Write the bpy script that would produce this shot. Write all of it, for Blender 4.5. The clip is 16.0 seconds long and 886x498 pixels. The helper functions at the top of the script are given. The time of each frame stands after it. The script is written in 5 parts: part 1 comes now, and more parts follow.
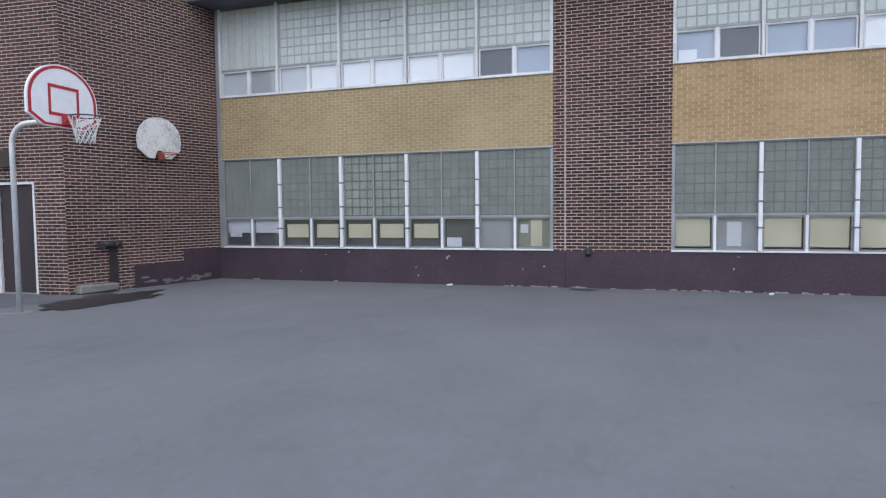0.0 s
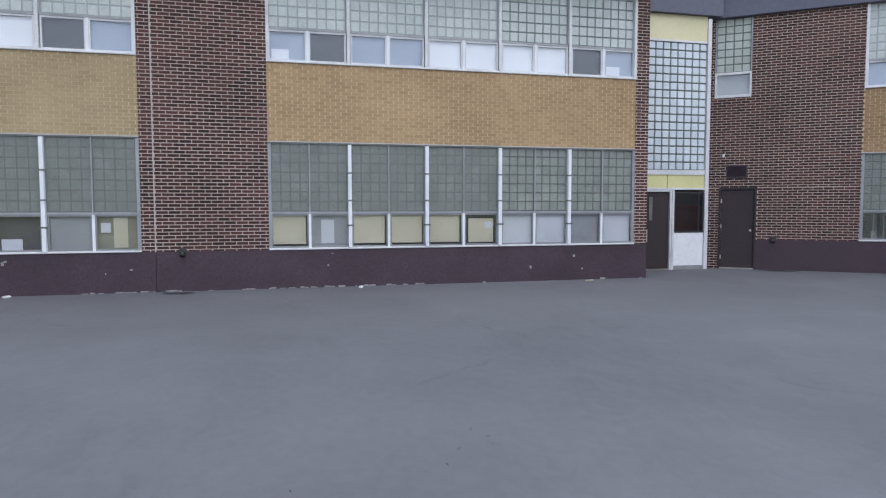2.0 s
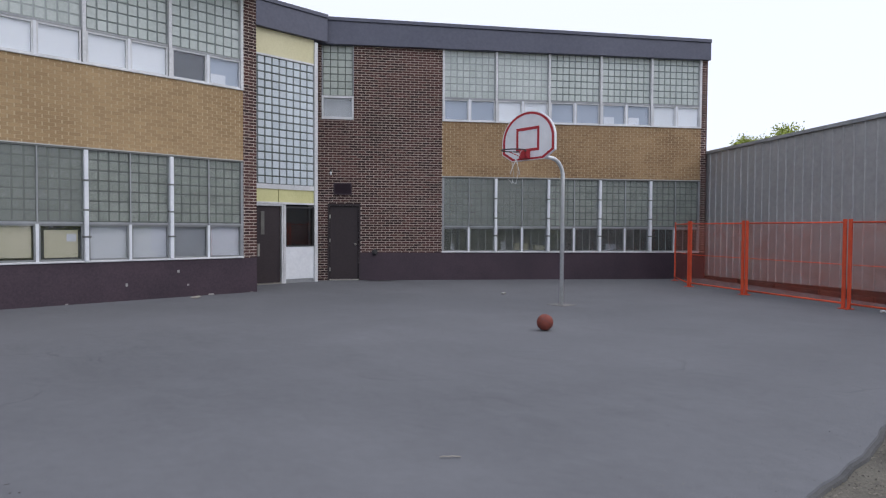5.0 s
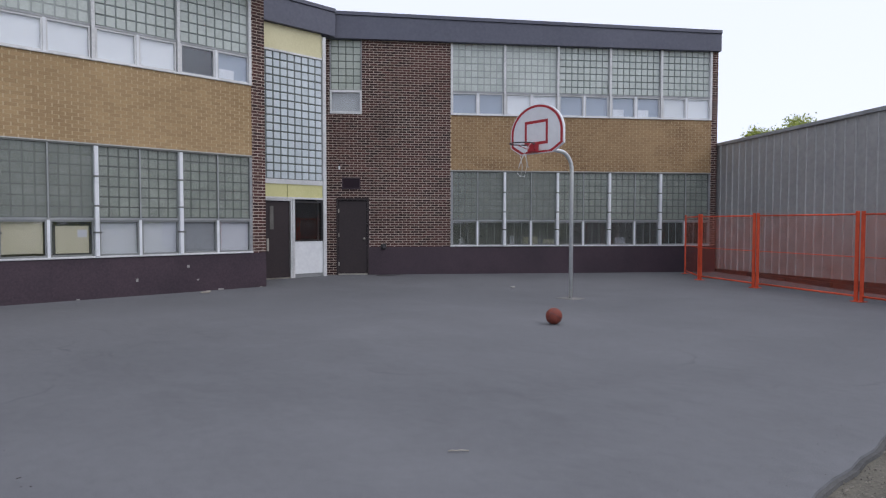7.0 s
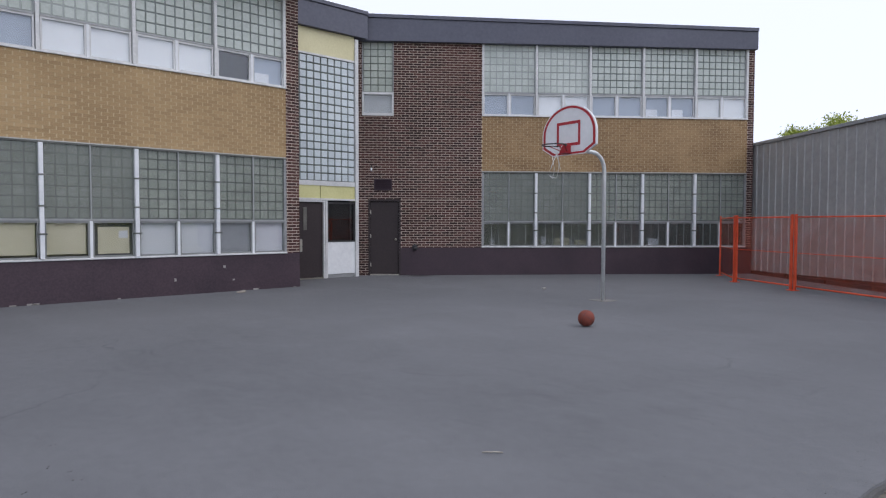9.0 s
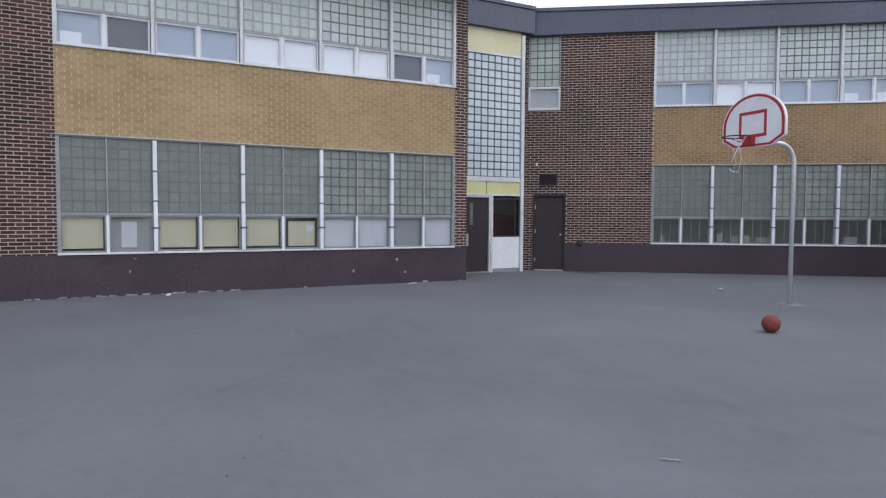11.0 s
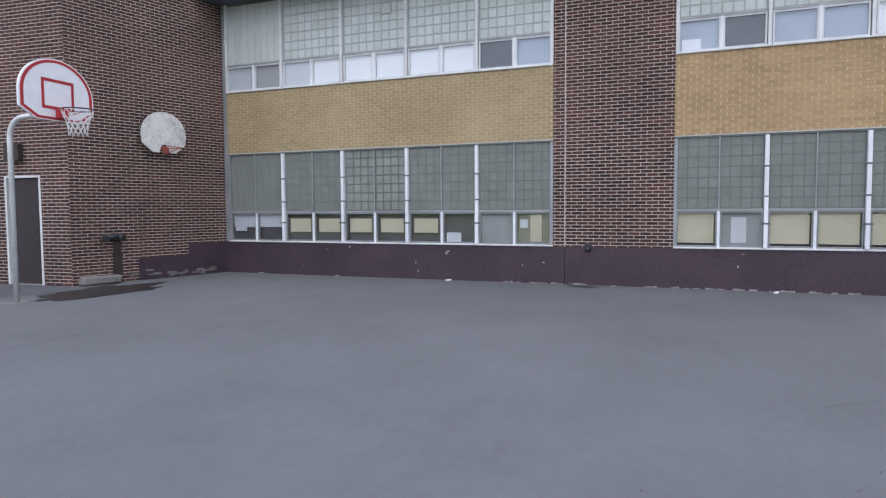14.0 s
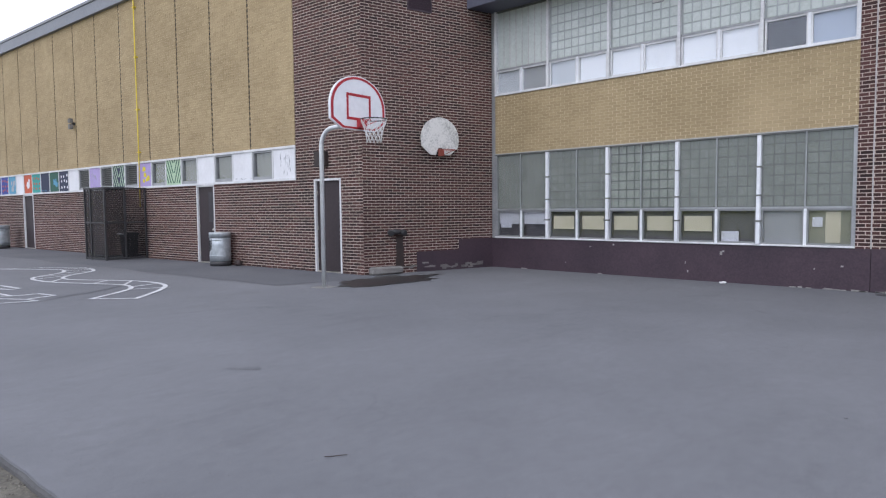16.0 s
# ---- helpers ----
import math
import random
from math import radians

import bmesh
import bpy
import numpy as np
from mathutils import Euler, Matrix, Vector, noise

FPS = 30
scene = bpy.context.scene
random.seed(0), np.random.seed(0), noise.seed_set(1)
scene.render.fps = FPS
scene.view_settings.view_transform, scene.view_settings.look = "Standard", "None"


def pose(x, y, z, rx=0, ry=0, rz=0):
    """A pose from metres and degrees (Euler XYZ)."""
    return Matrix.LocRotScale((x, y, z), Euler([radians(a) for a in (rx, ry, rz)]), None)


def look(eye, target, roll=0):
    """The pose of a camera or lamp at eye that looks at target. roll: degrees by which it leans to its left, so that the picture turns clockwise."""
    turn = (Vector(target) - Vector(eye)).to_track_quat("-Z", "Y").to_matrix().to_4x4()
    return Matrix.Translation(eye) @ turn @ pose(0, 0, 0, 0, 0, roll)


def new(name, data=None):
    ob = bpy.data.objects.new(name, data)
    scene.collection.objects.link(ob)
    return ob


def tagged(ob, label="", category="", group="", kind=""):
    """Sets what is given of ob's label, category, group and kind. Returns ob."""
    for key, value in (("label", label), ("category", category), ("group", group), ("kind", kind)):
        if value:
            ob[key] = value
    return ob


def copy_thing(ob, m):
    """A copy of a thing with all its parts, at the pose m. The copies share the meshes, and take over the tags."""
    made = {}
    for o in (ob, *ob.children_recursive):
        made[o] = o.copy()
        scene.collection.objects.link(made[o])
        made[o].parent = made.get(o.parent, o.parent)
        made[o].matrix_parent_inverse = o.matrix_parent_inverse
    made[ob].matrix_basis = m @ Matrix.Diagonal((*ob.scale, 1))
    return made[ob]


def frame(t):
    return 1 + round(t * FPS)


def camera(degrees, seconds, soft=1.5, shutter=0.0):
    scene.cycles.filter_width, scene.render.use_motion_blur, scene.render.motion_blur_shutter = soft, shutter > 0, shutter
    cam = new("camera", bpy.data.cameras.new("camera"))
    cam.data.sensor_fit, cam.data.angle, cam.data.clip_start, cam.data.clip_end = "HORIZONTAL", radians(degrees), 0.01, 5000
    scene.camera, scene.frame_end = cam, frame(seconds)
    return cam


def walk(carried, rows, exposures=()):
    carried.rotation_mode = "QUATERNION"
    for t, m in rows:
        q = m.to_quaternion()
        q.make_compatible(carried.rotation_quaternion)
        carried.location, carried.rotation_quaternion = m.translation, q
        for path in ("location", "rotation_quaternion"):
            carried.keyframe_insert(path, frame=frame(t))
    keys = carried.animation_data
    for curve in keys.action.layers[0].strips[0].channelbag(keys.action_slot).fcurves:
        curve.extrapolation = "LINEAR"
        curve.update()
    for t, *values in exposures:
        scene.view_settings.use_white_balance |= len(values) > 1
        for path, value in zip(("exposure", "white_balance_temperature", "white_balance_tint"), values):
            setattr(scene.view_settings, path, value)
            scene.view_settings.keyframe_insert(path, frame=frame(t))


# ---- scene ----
cam = camera(67.90, 16.0, soft=1.18)
EXPOSURES = [(0.0, 0.34, 6280, 10), (1.5, 0.28, 6280, 10), (3.0, 0.24, 6320, 10), (4.5, 0.02, 6600, 11), (8.0, -0.08, 6640, 11), (10.3, 0.09, 6540, 11), (11.0, 0.13, 6400, 10),
             (12.5, 0.26, 6290, 10), (13.5, 0.29, 6320, 11), (14.5, 0.35, 6400, 11), (16.0, 0.37, 6450, 12)]
PATH = [
    (0, (1.734, 0.025, 1.631), (-3.320, 0.597, 18.643)),
    (0.5, (1.695, 0.140, 1.664), (-3.391, 0.464, 7.463)),
    (1, (1.757, 0.306, 1.672), (-3.386, 0.191, -0.988)),
    (1.5, (1.903, 0.394, 1.656), (-3.538, -0.111, -6.796)),
    (2, (2.100, 0.382, 1.601), (-3.589, 0.101, -13.741)),
    (2.5, (2.304, 0.284, 1.532), (-3.344, -0.072, -20.125)),
    (3, (2.438, 0.320, 1.506), (-2.841, -0.464, -29.197)),
    (3.5, (2.489, 0.388, 1.483), (-2.224, -0.538, -37.382)),
    (4, (2.555, 0.425, 1.455), (-1.777, -0.563, -42.467)),
    (4.5, (2.601, 0.438, 1.439), (-1.679, -0.368, -44.767)),
    (4.7, (2.609, 0.440, 1.437), (-1.720, -0.330, -45.190)),
    (7, (2.637, 0.443, 1.433), (-2.259, -0.054, -44.381)),
    (7.5, (2.624, 0.429, 1.441), (-2.240, -0.137, -43.873)),
    (8, (2.630, 0.436, 1.436), (-2.139, -0.223, -43.264)),
    (8.2, (2.624, 0.437, 1.434), (-2.090, -0.159, -43.031)),
    (10.3, (2.479, 0.402, 1.507), (-2.852, -0.366, -35.637)),
    (10.5, (2.463, 0.405, 1.505), (-2.864, -0.387, -33.867)),
    (11, (2.429, 0.415, 1.506), (-2.885, -0.323, -27.895)),
    (11.5, (2.400, 0.417, 1.512), (-2.984, -0.160, -21.299)),
    (12, (2.448, 0.350, 1.470), (-2.947, 0.135, -12.505)),
    (12.5, (2.504, 0.336, 1.458), (-2.852, 0.337, -3.418)),
    (13, (2.526, 0.375, 1.484), (-2.831, 0.285, 5.035)),
    (13.5, (2.485, 0.435, 1.520), (-3.092, 0.737, 14.425)),
    (14, (2.424, 0.438, 1.552), (-3.472, 0.348, 21.741)),
    (14.5, (2.371, 0.415, 1.562), (-3.801, 0.249, 27.671)),
    (15, (2.330, 0.429, 1.552), (-3.875, 0.318, 34.403)),
    (15.5, (2.297, 0.361, 1.553), (-3.818, 0.157, 39.370)),
    (16, (2.219, 0.252, 1.546), (-3.503, 0.533, 43.348)),
]
walk(cam, [(t, pose(*eye, 90 + pitch, roll, yaw)) for t, eye, (pitch, roll, yaw) in PATH], EXPOSURES)

# ---- world and light ----
world = bpy.data.worlds.new("sky")
scene.world = world
world.use_nodes = True
wn = world.node_tree.nodes
sky = wn.new("ShaderNodeTexSky")
sky.sky_type, sky.sun_disc = "NISHITA", False
sky.sun_elevation, sky.sun_rotation = radians(55), radians(160)
sky.air_density, sky.dust_density, sky.ozone_density = 1.0, 2.0, 1.0
wn["Background"].inputs["Strength"].default_value = 0.15
cloud = wn.new("ShaderNodeMix")
cloud.data_type = "RGBA"
cloud.inputs["Factor"].default_value = 0.8
cloud.inputs["B"].default_value = (7.3, 7.75, 9.1, 1)
world.node_tree.links.new(sky.outputs[0], cloud.inputs["A"])
world.node_tree.links.new(cloud.outputs["Result"], wn["Background"].inputs["Color"])
sun = new("sun", bpy.data.lights.new("sun", "SUN"))
sun.data.energy, sun.data.angle, sun.data.color = 0.8, radians(70), (1.0, 0.98, 0.95)
sun.matrix_world = look((0, 0, 0), (-0.2, 0.55, -0.82))


# ---- materials ----
def node(nt, kind, **values):
    n = nt.nodes.new(kind)
    for key, value in values.items():
        n.inputs[key.replace("_", " ")].default_value = value
    return n


def surface(name, low, high, rough=0.7, metal=0.0, grain=40.0, stain=1.2, bump=0.15, vary=0.0, spec=0.5, mid=0.5):
    """A two-scale surface: low and high colours mixed by fine grain and broad stains; vary adds a change from piece to piece."""
    m = bpy.data.materials.new(name)
    m.use_nodes = True
    nt = m.node_tree
    b = nt.nodes["Principled BSDF"]
    b.inputs["Roughness"].default_value, b.inputs["Metallic"].default_value = rough, metal
    b.inputs["Specular IOR Level"].default_value = spec
    co = nt.nodes.new("ShaderNodeNewGeometry")
    fine = node(nt, "ShaderNodeTexNoise", Scale=grain, Detail=5.0, Roughness=0.6)
    broad = node(nt, "ShaderNodeTexNoise", Scale=stain, Detail=4.0, Roughness=0.55)
    for t in (fine, broad):
        nt.links.new(co.outputs["Position"], t.inputs["Vector"])
    add = nt.nodes.new("ShaderNodeMath")
    add.operation = "ADD"
    nt.links.new(fine.outputs[0], add.inputs[0])
    nt.links.new(broad.outputs[0], add.inputs[1])
    last = add
    if vary:
        info = nt.nodes.new("ShaderNodeObjectInfo")
        isl = nt.nodes.new("ShaderNodeNewGeometry")
        both = nt.nodes.new("ShaderNodeMath")
        both.operation = "ADD"
        nt.links.new(info.outputs["Random"], both.inputs[0])
        nt.links.new(isl.outputs["Random Per Island"], both.inputs[1])
        fr = nt.nodes.new("ShaderNodeMath")
        fr.operation = "FRACT"
        nt.links.new(both.outputs[0], fr.inputs[0])
        sc = nt.nodes.new("ShaderNodeMath")
        sc.operation = "MULTIPLY_ADD"
        sc.inputs[1].default_value, sc.inputs[2].default_value = vary, -vary / 2
        nt.links.new(fr.outputs[0], sc.inputs[0])
        last = nt.nodes.new("ShaderNodeMath")
        last.operation = "ADD"
        nt.links.new(add.outputs[0], last.inputs[0])
        nt.links.new(sc.outputs[0], last.inputs[1])
    ramp = nt.nodes.new("ShaderNodeMapRange")
    ramp.inputs["From Min"].default_value, ramp.inputs["From Max"].default_value = mid + 0.2, mid + 0.8
    nt.links.new(last.outputs[0], ramp.inputs["Value"])
    mix = nt.nodes.new("ShaderNodeMix")
    mix.data_type = "RGBA"
    mix.inputs["A"].default_value, mix.inputs["B"].default_value = (*low, 1), (*high, 1)
    nt.links.new(ramp.outputs["Result"], mix.inputs["Factor"])
    nt.links.new(mix.outputs["Result"], b.inputs["Base Color"])
    if bump:
        bp = node(nt, "ShaderNodeBump", Strength=bump, Distance=0.01)
        nt.links.new(fine.outputs[0], bp.inputs["Height"])
        nt.links.new(bp.outputs[0], b.inputs["Normal"])
    return m


def glazing(name, tint, gloss, rough=0.02):
    """Thin window glass: clear, with a mirror sheen."""
    m = bpy.data.materials.new(name)
    m.use_nodes = True
    nt = m.node_tree
    nt.nodes.remove(nt.nodes["Principled BSDF"])
    clear = node(nt, "ShaderNodeBsdfTransparent", Color=(*tint, 1))
    mirror = node(nt, "ShaderNodeBsdfGlossy", Roughness=rough)
    mix = nt.nodes.new("ShaderNodeMixShader")
    mix.inputs[0].default_value = gloss
    nt.links.new(clear.outputs[0], mix.inputs[1])
    nt.links.new(mirror.outputs[0], mix.inputs[2])
    nt.links.new(mix.outputs[0], nt.nodes["Material Output"].inputs["Surface"])
    return m


def veil(name, colour, cover):
    """Fine woven mesh, too fine to tell its wires apart: part clear, part cloth."""
    m = bpy.data.materials.new(name)
    m.use_nodes = True
    nt = m.node_tree
    b = nt.nodes["Principled BSDF"]
    b.inputs["Base Color"].default_value, b.inputs["Roughness"].default_value = (*colour, 1), 0.6
    co = nt.nodes.new("ShaderNodeNewGeometry")
    tex = node(nt, "ShaderNodeTexNoise", Scale=2.5, Detail=4.0)
    nt.links.new(co.outputs["Position"], tex.inputs["Vector"])
    rg = nt.nodes.new("ShaderNodeMapRange")
    rg.inputs["To Min"].default_value, rg.inputs["To Max"].default_value = cover - 0.12, cover + 0.12
    nt.links.new(tex.outputs[0], rg.inputs["Value"])
    clear = nt.nodes.new("ShaderNodeBsdfTransparent")
    mix = nt.nodes.new("ShaderNodeMixShader")
    nt.links.new(rg.outputs["Result"], mix.inputs[0])
    nt.links.new(clear.outputs[0], mix.inputs[1])
    nt.links.new(b.outputs[0], mix.inputs[2])
    nt.links.new(mix.outputs[0], nt.nodes["Material Output"].inputs["Surface"])
    return m


SMUDGE = surface("smudged_asphalt", (0.088, 0.091, 0.10), (0.132, 0.135, 0.145), 0.9, grain=120, stain=0.5, bump=0.35)
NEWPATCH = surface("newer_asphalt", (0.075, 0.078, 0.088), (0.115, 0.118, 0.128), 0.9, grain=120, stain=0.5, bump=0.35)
RED = surface("red_brick", (0.028, 0.0138, 0.0138), (0.101, 0.043, 0.0375), 0.85, grain=55, stain=0.55, bump=0.3, vary=0.55)
MORTAR = surface("pale_mortar", (0.40, 0.333, 0.29), (0.66, 0.562, 0.497), 0.95, grain=90, stain=0.7, bump=0.3)
TAN = surface("tan_brick", (0.30, 0.225, 0.122), (0.435, 0.335, 0.193), 0.8, grain=55, stain=0.6, bump=0.25, vary=0.28)
CREAM_MORTAR = surface("cream_mortar", (0.47, 0.385, 0.24), (0.68, 0.57, 0.38), 0.95, grain=90, stain=1.0, bump=0.3)
WARM_TAN = surface("warm_tan_brick", (0.30, 0.195, 0.098), (0.47, 0.325, 0.175), 0.8, grain=55, stain=0.6, bump=0.25, vary=0.34)
PALE_JOINT = surface("pale_head_joint", (0.46, 0.36, 0.22), (0.60, 0.49, 0.32), 0.95, grain=90, stain=1.0, bump=0.3)
MAROON = surface("maroon_paint", (0.031, 0.020, 0.030), (0.067, 0.041, 0.055), 0.6, grain=30, stain=0.8, bump=0.2)


def asphalt(name, low, high):
    """Worn asphalt: aggregate, cloudy patches, drawn-out scuffs and thin wandering cracks."""
    m = surface(name, low, high, 0.92, grain=120, stain=0.22, bump=0.35)
    nt = m.node_tree
    b = nt.nodes["Principled BSDF"]
    old = b.inputs["Base Color"].links[0].from_socket
    co = nt.nodes.new("ShaderNodeNewGeometry")

    def noise_at(scale, detail, stretch, turn, distort=0.0):
        mp = nt.nodes.new("ShaderNodeMapping")
        mp.inputs["Rotation"].default_value = (0, 0, radians(turn))
        mp.inputs["Scale"].default_value = (1.0, stretch, 1.0)
        nt.links.new(co.outputs["Position"], mp.inputs["Vector"])
        t = node(nt, "ShaderNodeTexNoise", Scale=scale, Detail=detail, Roughness=0.62, Distortion=distort)
        nt.links.new(mp.outputs[0], t.inputs["Vector"])
        return t.outputs[0]

    def ranged(value, a, b_, c, d):
        r = nt.nodes.new("ShaderNodeMapRange")
        for key, v in (("From Min", a), ("From Max", b_), ("To Min", c), ("To Max", d)):
            r.inputs[key].default_value = v
        nt.links.new(value, r.inputs["Value"])
        return r.outputs["Result"]

    def times(p, q):
        n = nt.nodes.new("ShaderNodeMath")
        n.operation = "MULTIPLY"
        nt.links.new(p, n.inputs[0])
        nt.links.new(q, n.inputs[1])
        return n.outputs[0]

    cloudy = ranged(noise_at(0.9, 7.0, 1.0, 0, 0.6), 0.32, 0.70, 0.955, 1.045)
    scuff = ranged(noise_at(1.1, 6.0, 0.16, 28, 0.4), 0.50, 0.72, 1.0, 1.03)
    drag = ranged(noise_at(1.6, 6.0, 0.10, -50, 0.3), 0.52, 0.75, 1.0, 0.95)
    smudge = times(ranged(noise_at(3.2, 9.0, 0.45, 15, 1.2), 0.45, 0.70, 0.0, 1.0), ranged(noise_at(0.4, 2.0, 1.0, 70), 0.42, 0.62, 0.0, 1.0))
    pale = ranged(smudge, 0.0, 1.0, 1.0, 1.08)
    damp = times(ranged(noise_at(2.1, 9.0, 0.35, 35, 1.6), 0.52, 0.72, 0.0, 1.0), ranged(noise_at(0.33, 2.0, 1.0, 10), 0.45, 0.62, 0.0, 1.0))
    dull = ranged(damp, 0.0, 1.0, 1.0, 0.87)
    grit = ranged(noise_at(230.0, 2.0, 1.0, 0), 0.25, 0.75, 0.80, 1.20)
    speck = ranged(noise_at(11.0, 8.0, 0.7, 40, 0.5), 0.30, 0.70, 0.94, 1.06)
    wob = node(nt, "ShaderNodeTexNoise", Scale=0.8, Detail=6.0)
    nt.links.new(co.outputs["Position"], wob.inputs["Vector"])
    push = nt.nodes.new("ShaderNodeVectorMath")
    push.operation = "MULTIPLY_ADD"
    push.inputs[1].default_value = (1.6, 1.6, 0)
    nt.links.new(wob.outputs["Color"], push.inputs[0])
    nt.links.new(co.outputs["Position"], push.inputs[2])
    vor = node(nt, "ShaderNodeTexVoronoi", Scale=0.16)
    vor.feature = "DISTANCE_TO_EDGE"
    vor.voronoi_dimensions = "2D"
    nt.links.new(push.outputs[0], vor.inputs["Vector"])
    line = ranged(vor.outputs["Distance"], 0.0, 0.004, 1.0, 0.0)
    where = ranged(noise_at(0.35, 3.0, 1.0, 0), 0.5, 0.6, 0.0, 0.5)
    crack = ranged(times(line, where), 0.0, 1.0, 1.0, 0.5)
    total = times(times(times(cloudy, scuff), times(drag, times(grit, speck))), times(crack, times(pale, dull)))
    mul = nt.nodes.new("ShaderNodeVectorMath")
    mul.operation = "SCALE"
    nt.links.new(old, mul.inputs[0])
    nt.links.new(total, mul.inputs["Scale"])
    nt.links.new(mul.outputs[0], b.inputs["Base Color"])
    return m


ASPHALT = asphalt("asphalt", (0.104, 0.108, 0.118), (0.153, 0.157, 0.169))
WHITE = surface("white_paint", (0.53, 0.54, 0.55), (0.77, 0.77, 0.78), 0.5, grain=25, stain=2.0, bump=0.05)
ALU = surface("grey_aluminium", (0.24, 0.25, 0.26), (0.40, 0.41, 0.42), 0.5, metal=0.3, grain=30, stain=2.0, bump=0.03)
BLOCK = surface("green_glass_block", (0.32, 0.36, 0.32), (0.44, 0.48, 0.43), 0.22, grain=20, stain=0.5, bump=0.12, vary=0.35)
BLOCK_UP = surface("pale_glass_block", (0.44, 0.485, 0.46), (0.58, 0.625, 0.60), 0.25, grain=20, stain=0.5, bump=0.12, vary=0.3)
JOINT = surface("block_joint", (0.13, 0.15, 0.14), (0.2, 0.22, 0.2), 0.9, grain=60, stain=1.0, bump=0.2)
JOINT_UP = surface("pale_block_joint", (0.22, 0.25, 0.25), (0.30, 0.33, 0.33), 0.9, grain=60, stain=1.0, bump=0.2)
JOINT_SOFT = surface("milky_block_joint", (0.33, 0.36, 0.36), (0.41, 0.44, 0.44), 0.9, grain=60, stain=1.0, bump=0.2)
FASCIA = surface("slate_fascia", (0.078, 0.082, 0.118), (0.115, 0.12, 0.162), 0.5, grain=12, stain=0.5, bump=0.05)
GYM_FASCIA = surface("weathered_grey_fascia", (0.17, 0.18, 0.205), (0.23, 0.24, 0.265), 0.5, grain=12, stain=0.5, bump=0.05)
BROWN_DOOR = surface("brown_door_paint", (0.022, 0.0145, 0.0175), (0.040, 0.027, 0.030), 0.6, grain=20, stain=1.0, bump=0.05)
YELLOW = surface("yellow_panel", (0.60, 0.58, 0.27), (0.72, 0.69, 0.36), 0.6, grain=25, stain=1.0, bump=0.05)
POST_WHITE = surface("white_post_paint", (0.68, 0.70, 0.74), (0.85, 0.87, 0.90), 0.5, grain=25, stain=2.0, bump=0.05)
GREY_SASH = surface("grey_sash_frame", (0.19, 0.20, 0.20), (0.31, 0.32, 0.32), 0.55, metal=0.2, grain=30, stain=2.0, bump=0.03)
SASH = surface("dark_sash_frame", (0.09, 0.095, 0.09), (0.17, 0.175, 0.165), 0.6, grain=30, stain=2.0, bump=0.03)
BROWN_TAN = surface("weathered_tan_brick", (0.19, 0.112, 0.055), (0.39, 0.255, 0.135), 0.8, grain=55, stain=1.1, bump=0.25, vary=0.2, mid=0.44)
FLASH = surface("pale_flashing", (0.36, 0.36, 0.35), (0.55, 0.55, 0.54), 0.5, metal=0.2, grain=20, stain=1.5, bump=0.05)
SHED = surface("grey_sheet_metal", (0.31, 0.31, 0.31), (0.41, 0.41, 0.405), 0.5, metal=0.2, grain=8, stain=0.4, bump=0.03)
PLASTER = surface("room_plaster", (0.46, 0.46, 0.48), (0.58, 0.58, 0.60), 0.9, grain=20, stain=0.6, bump=0.05)
ROOM_FLOOR = surface("room_floor", (0.12, 0.12, 0.11), (0.2, 0.2, 0.185), 0.6, grain=20, stain=0.6, bump=0.05)
GLASS = glazing("window_glass", (0.90, 0.91, 0.93), 0.085)
DIM_GLASS = glazing("dim_window_glass", (0.6, 0.62, 0.62), 0.12)
GLASS_UP = glazing("upper_window_glass", (0.97, 0.98, 0.99), 0.065)
THIN_SCREEN = veil("thin_insect_screen", (0.20, 0.22, 0.205), 0.22)
SCREEN = veil("insect_screen", (0.20, 0.22, 0.205), 0.42)
GRAVEL = surface("gravel", (0.055, 0.051, 0.042), (0.15, 0.138, 0.112), 0.95, grain=45, stain=2.0, bump=0.8)
GRASS = surface("dry_grass", (0.10, 0.12, 0.035), (0.22, 0.21, 0.07), 0.95, grain=20, stain=0.3, bump=0.6)
ROOF = surface("roof_felt", (0.06, 0.06, 0.06), (0.1, 0.1, 0.1), 0.95, grain=20, stain=0.5, bump=0.2)


# ---- helpers for meshes ----
def box(bm, x0, x1, y0, y1, z0, z1, bevel=0.0):
    m = Matrix.LocRotScale(((x0 + x1) / 2, (y0 + y1) / 2, (z0 + z1) / 2), None, (abs(x1 - x0), abs(y1 - y0), abs(z1 - z0)))
    made = bmesh.ops.create_cube(bm, size=1.0, matrix=m)
    if bevel:
        edges = list({e for v in made["verts"] for e in v.link_edges})
        bmesh.ops.bevel(bm, geom=edges, offset=bevel, segments=1, affect="EDGES")
    return bm


def boxes(*rows, bevel=0.0):
    bm = bmesh.new()
    for r in rows:
        box(bm, *r, bevel=bevel)
    return bm


